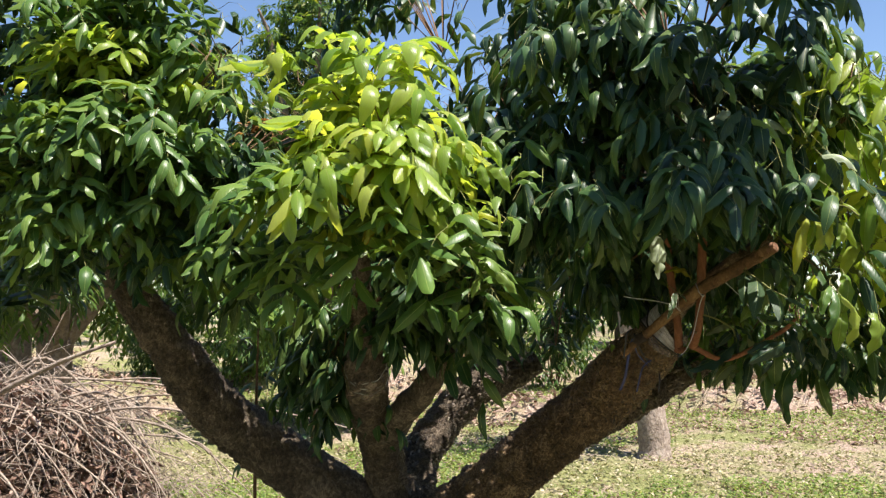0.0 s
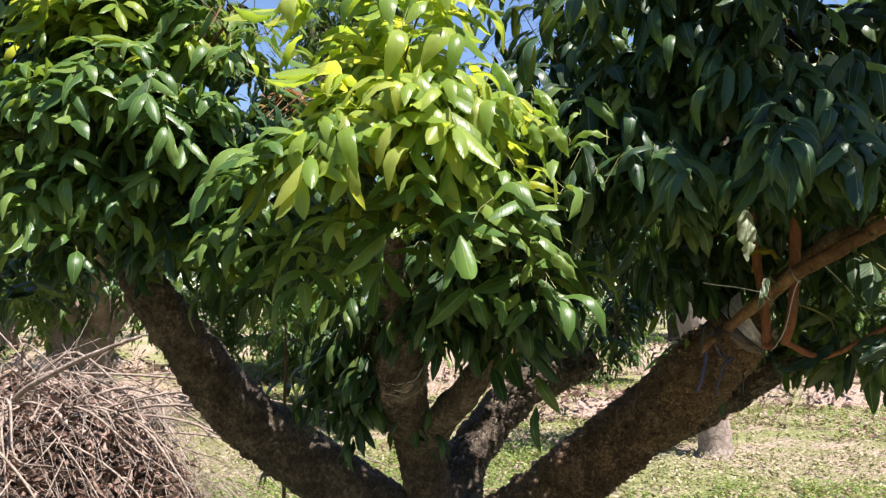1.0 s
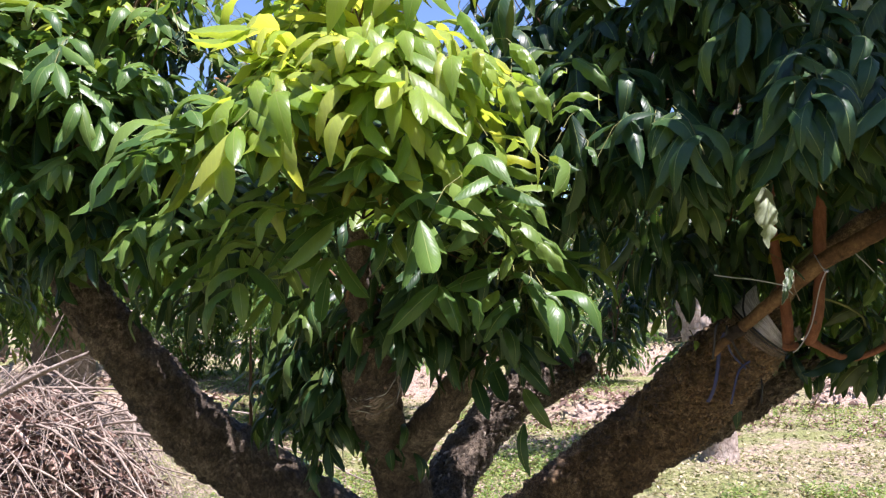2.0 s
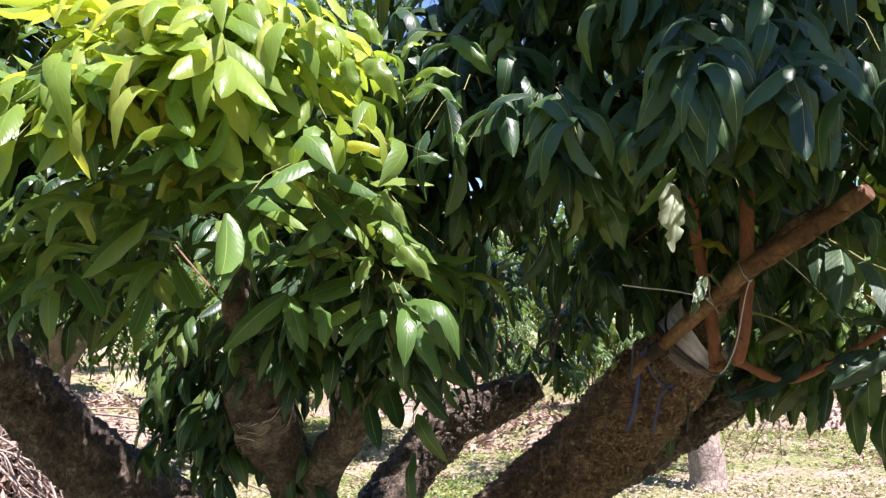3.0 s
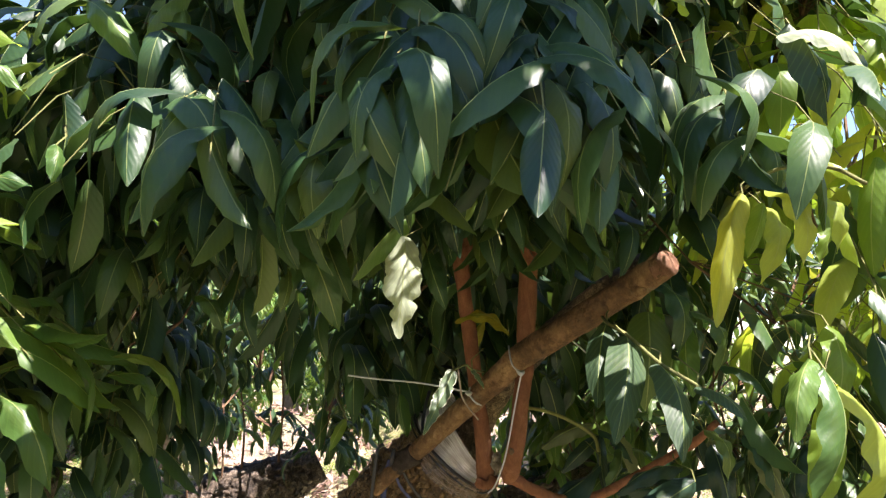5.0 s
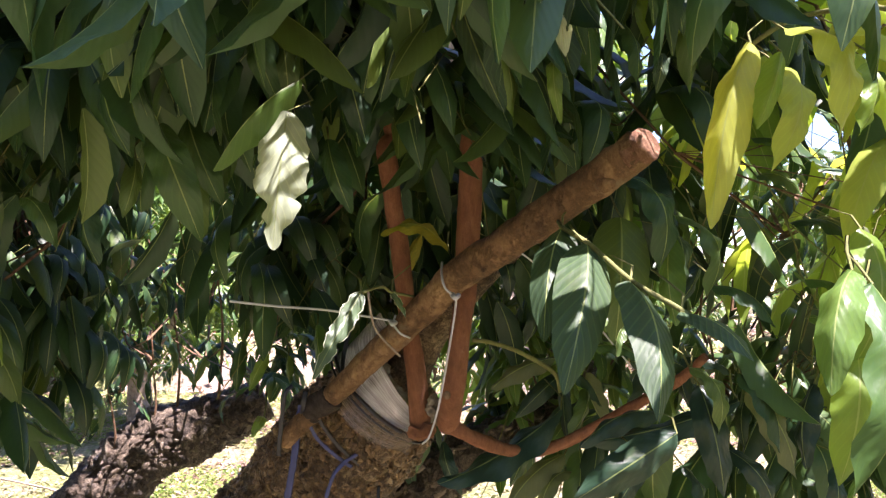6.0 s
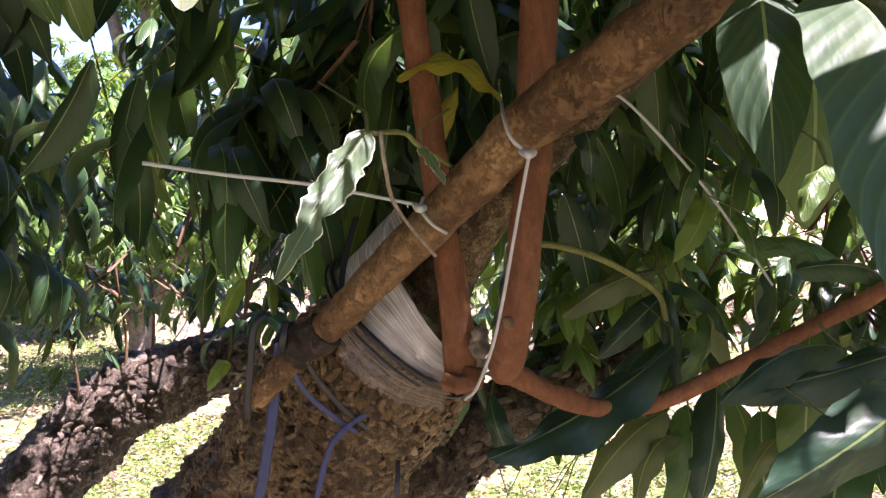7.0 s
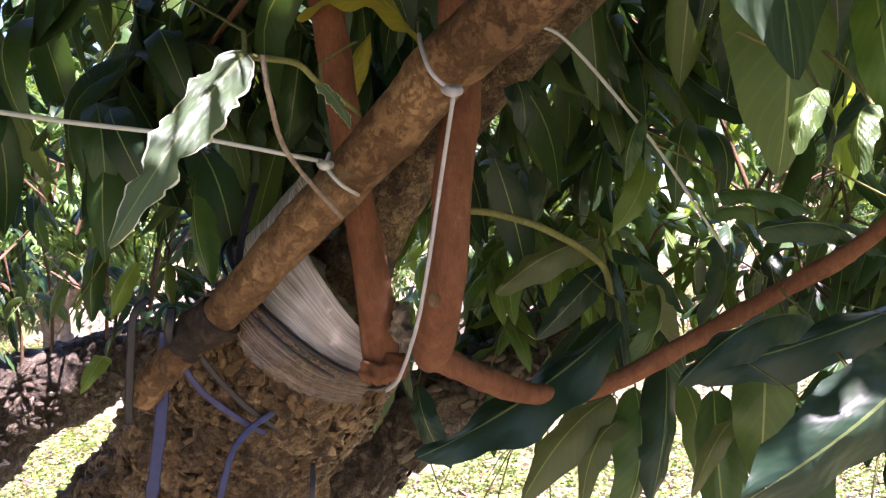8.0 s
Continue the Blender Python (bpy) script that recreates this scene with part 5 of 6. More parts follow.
leaf((1.003, 2.160, 1.631), (0.979, 2.150, 1.574), 0.0215, leaf_young)
leaf((1.023, 2.110, 1.632), (1.037, 2.090, 1.571), 0.0230, leaf_young)
leaf((1.055, 2.140, 1.618), (1.034, 2.120, 1.564), 0.0216, leaf_young)
leaf((0.993, 2.060, 1.476), (0.957, 2.020, 1.410), 0.0278, leaf_mid)
leaf((0.999, 2.050, 1.468), (0.960, 2.012, 1.357), 0.0329, leaf_mid)
leaf((1.082, 2.270, 1.735), (1.091, 2.250, 1.680), 0.0438, leaf_young)
leaf((1.097, 2.220, 1.688), (1.129, 2.200, 1.655), 0.0308, leaf_young)
leaf((1.094, 2.220, 1.646), (1.120, 2.200, 1.568), 0.0458, leaf_young)
leaf((1.068, 2.320, 1.673), (1.059, 2.300, 1.617), 0.0325, leaf_young)
leaf((1.020, 2.320, 1.865), (1.000, 2.300, 1.788), 0.0412, leaf_young)
leaf((0.907, 2.220, 1.911), (0.908, 2.200, 1.849), 0.0338, leaf_young)
leaf((0.943, 2.220, 1.911), (0.968, 2.200, 1.856), 0.0305, leaf_young)
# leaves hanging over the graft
leaf((0.642, 2.275, 1.613), (0.634, 2.242, 1.498), 0.043, leaf_sun_white, "glossy sunlit leaf eaten by insects", EATEN, (0.1, -1.0, 0.35))
leaf((0.586, 2.310, 1.728), (0.551, 2.290, 1.612), 0.0470, leaf_dark)
leaf((0.612, 2.330, 1.726), (0.625, 2.310, 1.627), 0.0342, leaf_dark)
leaf((0.681, 2.330, 1.685), (0.705, 2.310, 1.591), 0.0487, leaf_dark)
leaf((0.638, 2.350, 1.652), (0.660, 2.330, 1.579), 0.0364, leaf_dark)
leaf((0.668, 2.359, 1.604), (0.690, 2.339, 1.533), 0.0426, leaf_dark)
leaf((0.521, 2.322, 1.611), (0.566, 2.302, 1.507), 0.0417, leaf_dark)
leaf((0.503, 2.330, 1.583), (0.498, 2.310, 1.529), 0.0292, leaf_dark)
leaf((0.542, 2.350, 1.629), (0.577, 2.330, 1.541), 0.0326, leaf_dark)
leaf((0.421, 2.380, 1.707), (0.449, 2.360, 1.634), 0.0407, leaf_dark)
leaf((0.385, 2.380, 1.554), (0.424, 2.360, 1.505), 0.0316, leaf_dark)
leaf((0.447, 2.380, 1.564), (0.461, 2.360, 1.490), 0.0309, leaf_dark)
leaf((0.375, 2.380, 1.707), (0.379, 2.360, 1.639), 0.0417, leaf_dark)
leaf((0.652, 2.280, 1.640), (0.585, 2.260, 1.562), 0.0142, leaf_mid)
leaf((0.732, 2.270, 1.699), (0.708, 2.250, 1.626), 0.0113, leaf_mid)
leaf((0.856, 2.220, 1.707), (0.857, 2.200, 1.638), 0.0332, leaf_sun_white)
leaf((0.775, 2.220, 1.702), (0.806, 2.200, 1.608), 0.0290, leaf_gloss)
leaf((0.954, 2.240, 1.713), (0.954, 2.220, 1.660), 0.0299, leaf_gloss)
leaf((0.950, 2.270, 1.659), (0.941, 2.250, 1.621), 0.0176, leaf_gloss)
leaf((0.870, 2.300, 1.665), (0.869, 2.280, 1.601), 0.0139, leaf_mid)
leaf((0.934, 2.320, 1.701), (0.940, 2.300, 1.640), 0.0220, leaf_dark)
leaf((0.743, 2.520, 1.647), (0.752, 2.500, 1.593), 0.0190, leaf_mid)
leaf((0.673, 2.270, 1.824), (0.613, 2.250, 1.736), 0.0290, leaf_mid)
leaf((0.707, 2.280, 1.827), (0.746, 2.260, 1.736), 0.0458, leaf_dark)
leaf((0.683, 2.300, 1.826), (0.696, 2.280, 1.731), 0.0344, leaf_dark)
leaf((0.593, 2.320, 1.708), (0.569, 2.300, 1.600), 0.0399, leaf_dark)
leaf((0.616, 2.320, 1.704), (0.633, 2.300, 1.622), 0.0341, leaf_dark)
leaf((0.781, 2.260, 1.718), (0.816, 2.240, 1.604), 0.0302, leaf_gloss)
leaf((0.767, 2.280, 1.722), (0.718, 2.260, 1.617), 0.0275, leaf_dark)
leaf((0.871, 2.270, 1.713), (0.873, 2.250, 1.637), 0.0369, leaf_gloss)
leaf((0.843, 2.260, 1.829), (0.845, 2.240, 1.735), 0.0446, leaf_mid)
leaf((0.870, 2.220, 1.802), (0.882, 2.200, 1.719), 0.0259, leaf_young)
leaf((0.894, 2.220, 1.780), (0.906, 2.200, 1.690), 0.0173, leaf_gloss)
leaf((1.030, 2.140, 1.811), (1.052, 2.120, 1.700), 0.0542, leaf_gloss)
leaf((1.039, 2.220, 1.905), (0.999, 2.200, 1.853), 0.0389, leaf_mid)
leaf((1.014, 2.270, 1.848), (1.017, 2.250, 1.731), 0.0441, leaf_dark)
leaf((0.508, 2.380, 1.784), (0.567, 2.360, 1.716), 0.0238, leaf_dark)
leaf((0.440, 2.270, 1.947), (0.457, 2.250, 1.872), 0.0303, leaf_mid)
leaf((0.498, 2.340, 1.926), (0.567, 2.320, 1.851), 0.0444, leaf_mid)
leaf((0.397, 2.270, 1.890), (0.352, 2.250, 1.823), 0.0376, leaf_mid)
leaf((0.697, 2.220, 1.924), (0.697, 2.200, 1.862), 0.0159, leaf_mid)
leaf((0.615, 2.260, 1.941), (0.635, 2.240, 1.869), 0.0448, leaf_mid)
leaf((0.578, 2.240, 1.939), (0.581, 2.220, 1.894), 0.0294, leaf_sun_white)
leaf((0.745, 2.170, 1.924), (0.715, 2.150, 1.851), 0.0347, leaf_sun_white)
leaf((0.806, 2.170, 1.917), (0.754, 2.150, 1.860), 0.0385, leaf_sun_white)
leaf((0.991, 2.320, 1.751), (0.980, 2.300, 1.689), 0.0288, leaf_gloss)
# sunlit leaflets hanging low on the middle limb
leaf((0.044, 2.135, 1.450), (-0.043, 2.100, 1.367), 0.0335, leaf_mid)
leaf((0.045, 2.135, 1.448), (0.083, 2.100, 1.361), 0.0406, leaf_mid)
leaf((0.086, 2.125, 1.436), (0.113, 2.090, 1.366), 0.0337, leaf_mid)
leaf((0.183, 2.225, 1.424), (0.107, 2.190, 1.369), 0.0378, leaf_mid)
leaf((0.185, 2.235, 1.414), (0.116, 2.200, 1.343), 0.0447, leaf_mid)
leaf((0.197, 2.195, 1.444), (0.271, 2.160, 1.315), 0.0315, leaf_mid)
leaf((0.184, 2.275, 1.444), (0.278, 2.240, 1.341), 0.0370, leaf_mid)
leaf((0.174, 2.235, 1.471), (0.233, 2.200, 1.425), 0.0212, leaf_mid)
leaf((0.115, 2.205, 1.594), (0.225, 2.170, 1.523), 0.0290, leaf_mid)
leaf((0.172, 2.207, 1.546), (0.271, 2.172, 1.488), 0.0335, leaf_mid, "leaflet with a chewed edge")
leaf((0.111, 2.215, 1.594), (0.046, 2.180, 1.552), 0.0216, leaf_mid)
leaf((0.156, 2.235, 1.506), (0.130, 2.200, 1.467), 0.0347, leaf_mid)
leaf((0.104, 2.235, 1.509), (0.084, 2.200, 1.472), 0.0301, leaf_mid)
leaf((-0.054, 2.165, 1.547), (-0.075, 2.130, 1.468), 0.0401, leaf_mid)
leaf((-0.038, 2.165, 1.547), (-0.008, 2.130, 1.486), 0.0296, leaf_mid)
leaf((-0.152, 2.185, 1.464), (-0.136, 2.150, 1.425), 0.0261, leaf_mid)
leaf((0.151, 2.135, 1.653), (0.139, 2.100, 1.616), 0.0309, leaf_mid)
leaf((0.167, 2.115, 1.651), (0.230, 2.080, 1.618), 0.0240, leaf_mid)
leaf((0.207, 2.135, 1.604), (0.201, 2.100, 1.576), 0.0288, leaf_mid)
leaf((0.311, 2.135, 1.682), (0.323, 2.100, 1.638), 0.0300, leaf_mid)
leaf((0.230, 2.155, 1.631), (0.298, 2.120, 1.638), 0.0306, leaf_mid)
# young leaves at the top of the middle limb
leaf((0.009, 2.030, 1.671), (0.038, 2.000, 1.594), 0.0324, leaf_young)
leaf((0.042, 2.020, 1.668), (0.088, 1.990, 1.579), 0.0446, leaf_young)
leaf((0.075, 2.030, 1.610), (0.127, 2.000, 1.559), 0.0242, leaf_young)
leaf((0.046, 2.050, 1.672), (0.078, 2.020, 1.617), 0.0237, leaf_young)
leaf((-0.008, 2.050, 1.676), (-0.112, 2.020, 1.648), 0.0265, leaf_young)
leaf((-0.053, 2.020, 1.646), (-0.092, 1.990, 1.580), 0.0228, leaf_young)
leaf((-0.050, 2.020, 1.641), (-0.029, 1.990, 1.575), 0.0179, leaf_yellow)
leaf((-0.024, 1.990, 1.799), (-0.057, 1.960, 1.707), 0.0451, leaf_young)
leaf((0.025, 2.000, 1.792), (0.036, 1.970, 1.692), 0.0308, leaf_young)
leaf((0.047, 1.990, 1.798), (0.118, 1.960, 1.773), 0.0304, leaf_young)
leaf((0.062, 2.000, 1.748), (0.122, 1.970, 1.724), 0.0301, leaf_young)
leaf((0.180, 2.010, 1.771), (0.204, 1.980, 1.682), 0.0238, leaf_young)
leaf((0.195, 2.005, 1.760), (0.249, 1.975, 1.690), 0.0290, leaf_young)
leaf((0.187, 2.010, 1.827), (0.225, 1.980, 1.771), 0.0313, leaf_young)
leaf((0.033, 2.000, 1.757), (0.063, 1.970, 1.688), 0.0276, leaf_young)
leaf((0.253, 2.050, 1.728), (0.329, 2.020, 1.735), 0.0199, leaf_young)
leaf((0.245, 2.070, 1.712), (0.328, 2.040, 1.696), 0.0172, leaf_mid)
leaf((0.299, 2.230, 1.865), (0.368, 2.200, 1.783), 0.0420, leaf_mid)
leaf((0.275, 2.030, 1.785), (0.251, 2.000, 1.760), 0.0298, leaf_young)
leaf((0.136, 2.010, 1.829), (0.135, 1.980, 1.765), 0.0304, leaf_young)
leaf((-0.071, 2.010, 1.757), (-0.080, 1.980, 1.674), 0.0261, leaf_yellow)
leaf((-0.018, 2.030, 1.789), (-0.022, 2.000, 1.703), 0.0338, leaf_young)
leaf((0.104, 2.050, 1.813), (0.126, 2.020, 1.717), 0.0299, leaf_young)
leaf((0.097, 2.030, 1.820), (0.167, 2.000, 1.786), 0.0192, leaf_young)
leaf((0.378, 2.280, 1.899), (0.400, 2.250, 1.827), 0.0526, leaf_mid)
leaf((0.341, 2.280, 1.760), (0.394, 2.250, 1.708), 0.0392, leaf_mid)
leaf((-0.271, 2.050, 1.784), (-0.246, 2.020, 1.699), 0.0435, leaf_young)
leaf((-0.234, 2.050, 1.781), (-0.237, 2.020, 1.710), 0.0376, leaf_young)
leaf((-0.201, 2.050, 1.774), (-0.193, 2.020, 1.727), 0.0316, leaf_young)
leaf((-0.166, 2.010, 1.724), (-0.163, 1.980, 1.672), 0.0303, leaf_yellow)
leaf((-0.146, 2.010, 1.723), (-0.125, 1.980, 1.665), 0.0247, leaf_yellow)
leaf((-0.122, 2.010, 1.724), (-0.100, 1.980, 1.666), 0.0210, leaf_yellow)
leaf((-0.106, 2.030, 1.763), (-0.069, 2.000, 1.684), 0.0266, leaf_young)
leaf((-0.129, 2.030, 1.769), (-0.086, 2.000, 1.694), 0.0250, leaf_young)
leaf((-0.183, 2.030, 1.755), (-0.251, 2.000, 1.695), 0.0239, leaf_young)
leaf((-0.343, 2.010, 1.685), (-0.424, 1.980, 1.682), 0.0344, leaf_young)
leaf((-0.193, 2.040, 1.620), (-0.194, 2.010, 1.525), 0.0379, leaf_young)
leaf((-0.175, 2.060, 1.627), (-0.173, 2.030, 1.574), 0.0310, leaf_young)
leaf((0.029, 2.030, 1.670), (0.049, 2.000, 1.594), 0.0306, leaf_young)
leaf((0.055, 2.030, 1.657), (0.099, 2.000, 1.583), 0.0320, leaf_young)
leaf((0.084, 2.030, 1.626), (0.133, 2.000, 1.581), 0.0251, leaf_young)
leaf((-0.008, 2.050, 1.673), (-0.027, 2.020, 1.600), 0.0314, leaf_mid)
leaf((-0.064, 2.030, 1.638), (-0.090, 2.000, 1.580), 0.0226, leaf_yellow)
leaf((0.148, 2.130, 1.583), (0.065, 2.100, 1.508), 0.0323, leaf_mid)
leaf((0.153, 2.130, 1.583), (0.242, 2.100, 1.531), 0.0267, leaf_mid)
leaf((0.194, 2.150, 1.528), (0.268, 2.120, 1.460), 0.0341, leaf_mid)
leaf((0.175, 2.150, 1.506), (0.154, 2.120, 1.454), 0.0397, leaf_mid)
leaf((0.076, 1.960, 1.811), (0.086, 1.930, 1.709), 0.0392, leaf_young)
leaf((0.013, 1.960, 1.795), (-0.032, 1.930, 1.730), 0.0367, leaf_young)
leaf((0.189, 2.000, 1.832), (0.231, 1.970, 1.762), 0.0385, leaf_young)
leaf((0.111, 1.980, 1.882), (0.155, 1.950, 1.802), 0.0471, leaf_young)
leaf((-0.033, 1.980, 1.885), (-0.041, 1.950, 1.829), 0.0348, leaf_young)
leaf((-0.080, 1.980, 1.906), (-0.068, 1.950, 1.831), 0.0300, leaf_young)
# leaves higher on the grafted shoots
leaf((0.710, 2.325, 1.857), (0.694, 2.304, 1.735), 0.0306, leaf_dark)
leaf((0.740, 2.326, 1.850), (0.754, 2.307, 1.747), 0.0438, leaf_dark)
leaf((0.678, 2.323, 1.837), (0.614, 2.270, 1.740), 0.0302, leaf_mid)
leaf((0.866, 2.332, 1.852), (0.853, 2.311, 1.775), 0.0328, leaf_mid)
leaf((0.899, 2.313, 1.815), (0.922, 2.294, 1.737), 0.0258, leaf_mid)
leaf((0.796, 2.329, 1.725), (0.833, 2.310, 1.612), 0.0335, leaf_mid)
leaf((0.898, 2.333, 1.726), (0.904, 2.314, 1.646), 0.0365, leaf_mid)
leaf((0.780, 2.348, 1.730), (0.732, 2.326, 1.624), 0.0297, leaf_dark)
leaf((0.598, 2.350, 1.718), (0.569, 2.329, 1.602), 0.0450, leaf_dark)
leaf((0.622, 2.361, 1.716), (0.634, 2.351, 1.627), 0.0380, leaf_dark)
leaf((0.540, 2.397, 1.643), (0.494, 2.375, 1.539), 0.0470, leaf_dark)
leaf((0.528, 2.387, 1.617), (0.553, 2.368, 1.515), 0.0466, leaf_dark)
leaf((0.593, 2.320, 1.722), (0.493, 2.275, 1.693), 0.0173, leaf_mid)
leaf((0.571, 2.339, 1.865), (0.504, 2.316, 1.807), 0.0297, leaf_mid)
leaf((0.340, 2.308, 1.846), (0.390, 2.311, 1.914), 0.0368, leaf_mid)
leaf((0.798, 2.229, 1.922), (0.726, 2.206, 1.875), 0.0397, leaf_sun_white)
leaf((0.900, 2.233, 1.916), (0.972, 2.217, 1.862), 0.0212, leaf_sun_white)
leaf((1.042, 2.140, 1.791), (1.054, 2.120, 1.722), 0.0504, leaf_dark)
leaf((1.015, 2.138, 1.797), (1.082, 2.101, 1.750), 0.0235, leaf_sun_white)
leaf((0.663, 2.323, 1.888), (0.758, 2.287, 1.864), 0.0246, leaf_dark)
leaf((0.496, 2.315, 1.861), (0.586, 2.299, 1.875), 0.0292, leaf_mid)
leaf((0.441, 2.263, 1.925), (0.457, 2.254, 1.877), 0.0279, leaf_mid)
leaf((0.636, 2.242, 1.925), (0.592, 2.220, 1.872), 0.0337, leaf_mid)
leaf((0.705, 2.245, 1.935), (0.704, 2.225, 1.871), 0.0162, leaf_sun_white)
leaf((0.970, 2.337, 1.855), (0.961, 2.336, 1.822), 0.0221, leaf_young)
leaf((1.001, 2.388, 1.763), (1.012, 2.368, 1.646), 0.0259, leaf_dark)
leaf((0.947, 2.336, 1.870), (0.910, 2.334, 1.734), 0.0368, leaf_dark)
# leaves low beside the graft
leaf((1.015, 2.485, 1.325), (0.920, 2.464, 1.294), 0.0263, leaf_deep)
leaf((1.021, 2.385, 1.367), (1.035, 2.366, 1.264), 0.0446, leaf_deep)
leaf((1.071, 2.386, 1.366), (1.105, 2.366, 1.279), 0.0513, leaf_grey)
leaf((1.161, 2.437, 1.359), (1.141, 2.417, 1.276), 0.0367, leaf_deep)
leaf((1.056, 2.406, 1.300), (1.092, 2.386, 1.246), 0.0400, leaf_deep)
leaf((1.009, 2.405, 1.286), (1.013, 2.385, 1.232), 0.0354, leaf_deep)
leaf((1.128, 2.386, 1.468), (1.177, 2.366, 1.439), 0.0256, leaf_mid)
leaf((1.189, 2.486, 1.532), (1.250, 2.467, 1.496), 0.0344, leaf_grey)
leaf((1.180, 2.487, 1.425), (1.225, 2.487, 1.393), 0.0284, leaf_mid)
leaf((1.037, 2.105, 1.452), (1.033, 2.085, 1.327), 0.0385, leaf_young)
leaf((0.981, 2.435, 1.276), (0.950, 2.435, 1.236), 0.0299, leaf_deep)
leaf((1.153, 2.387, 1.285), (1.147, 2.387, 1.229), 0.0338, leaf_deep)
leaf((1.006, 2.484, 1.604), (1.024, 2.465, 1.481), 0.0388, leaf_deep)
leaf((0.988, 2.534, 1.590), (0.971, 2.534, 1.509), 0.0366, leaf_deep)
# dark leaves over the slack twine
leaf((0.932, 2.434, 1.403), (0.976, 2.414, 1.389), 0.0204, leaf_dark)
leaf((0.924, 2.584, 1.368), (0.968, 2.565, 1.320), 0.0310, leaf_dark)
leaf((0.981, 2.484, 1.380), (1.045, 2.485, 1.371), 0.0267, leaf_dark)
leaf((0.910, 2.303, 1.440), (0.888, 2.283, 1.414), 0.0197, leaf_dark)
leaf((0.932, 2.304, 1.433), (0.914, 2.284, 1.406), 0.0176, leaf_dark)
leaf((0.957, 2.584, 1.340), (0.927, 2.564, 1.285), 0.0265, leaf_dark)
leaf((0.941, 2.484, 1.421), (0.945, 2.464, 1.387), 0.0172, leaf_mid)
leaf((0.931, 2.534, 1.456), (0.918, 2.534, 1.414), 0.0183, leaf_dark)
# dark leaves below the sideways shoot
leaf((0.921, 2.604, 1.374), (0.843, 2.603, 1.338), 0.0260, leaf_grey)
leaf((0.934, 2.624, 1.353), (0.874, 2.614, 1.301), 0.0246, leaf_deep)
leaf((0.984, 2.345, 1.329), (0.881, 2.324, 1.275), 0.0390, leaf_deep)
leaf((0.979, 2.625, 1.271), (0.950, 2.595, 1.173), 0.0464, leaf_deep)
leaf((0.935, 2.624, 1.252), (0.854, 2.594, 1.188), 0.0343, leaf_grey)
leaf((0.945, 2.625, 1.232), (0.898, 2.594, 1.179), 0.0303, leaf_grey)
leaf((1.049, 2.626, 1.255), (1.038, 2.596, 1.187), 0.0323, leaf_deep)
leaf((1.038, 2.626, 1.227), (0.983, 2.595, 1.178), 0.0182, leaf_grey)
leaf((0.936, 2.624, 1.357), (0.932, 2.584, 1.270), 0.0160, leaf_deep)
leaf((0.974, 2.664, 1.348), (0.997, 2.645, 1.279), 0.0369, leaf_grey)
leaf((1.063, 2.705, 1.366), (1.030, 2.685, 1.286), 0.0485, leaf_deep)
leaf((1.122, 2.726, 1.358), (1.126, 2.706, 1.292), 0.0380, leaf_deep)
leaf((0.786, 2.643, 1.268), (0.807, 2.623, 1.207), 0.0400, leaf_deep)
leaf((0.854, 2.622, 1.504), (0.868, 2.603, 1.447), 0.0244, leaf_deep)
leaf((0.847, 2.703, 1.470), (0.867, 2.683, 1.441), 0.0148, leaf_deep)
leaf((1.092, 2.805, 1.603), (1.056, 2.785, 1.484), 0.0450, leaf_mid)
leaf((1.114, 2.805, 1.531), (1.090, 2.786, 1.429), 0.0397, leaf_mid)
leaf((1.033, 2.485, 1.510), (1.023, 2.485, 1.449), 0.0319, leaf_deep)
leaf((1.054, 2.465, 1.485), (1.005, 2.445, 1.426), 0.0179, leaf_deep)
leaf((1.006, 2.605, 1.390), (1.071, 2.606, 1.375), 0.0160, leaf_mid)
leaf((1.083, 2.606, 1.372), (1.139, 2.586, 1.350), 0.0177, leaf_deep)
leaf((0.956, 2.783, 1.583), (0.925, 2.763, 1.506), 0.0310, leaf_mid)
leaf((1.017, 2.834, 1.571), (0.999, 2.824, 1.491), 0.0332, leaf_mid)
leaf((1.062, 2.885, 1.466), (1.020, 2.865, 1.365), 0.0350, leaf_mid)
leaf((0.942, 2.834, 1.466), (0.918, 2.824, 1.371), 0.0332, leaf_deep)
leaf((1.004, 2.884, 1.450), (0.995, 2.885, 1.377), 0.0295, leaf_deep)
# leaves hanging behind the graft
leaf((0.632, 2.621, 1.419), (0.643, 2.601, 1.358), 0.0224, leaf_mid)
leaf((0.594, 2.799, 1.594), (0.575, 2.780, 1.486), 0.0328, leaf_dark)
leaf((0.640, 2.800, 1.572), (0.620, 2.780, 1.474), 0.0328, leaf_dark)
leaf((0.677, 2.780, 1.512), (0.661, 2.761, 1.431), 0.0289, leaf_dark)
leaf((0.710, 2.780, 1.572), (0.692, 2.761, 1.464), 0.0361, leaf_dark)
leaf((0.729, 2.750, 1.540), (0.738, 2.741, 1.441), 0.0424, leaf_dark)
leaf((0.759, 2.700, 1.581), (0.761, 2.681, 1.512), 0.0369, leaf_dark)
leaf((0.808, 2.701, 1.585), (0.787, 2.681, 1.531), 0.0369, leaf_dark)
leaf((0.775, 2.652, 1.436), (0.779, 2.642, 1.399), 0.0095, leaf_mid)
leaf((0.504, 2.899, 1.568), (0.439, 2.878, 1.550), 0.0239, leaf_dark)
leaf((0.463, 2.859, 1.511), (0.425, 2.828, 1.537), 0.0340, leaf_dark)
leaf((0.554, 2.860, 1.497), (0.455, 2.829, 1.472), 0.0368, leaf_dark)
leaf((0.388, 3.179, 1.482), (0.362, 3.179, 1.423), 0.0270, leaf_mid)
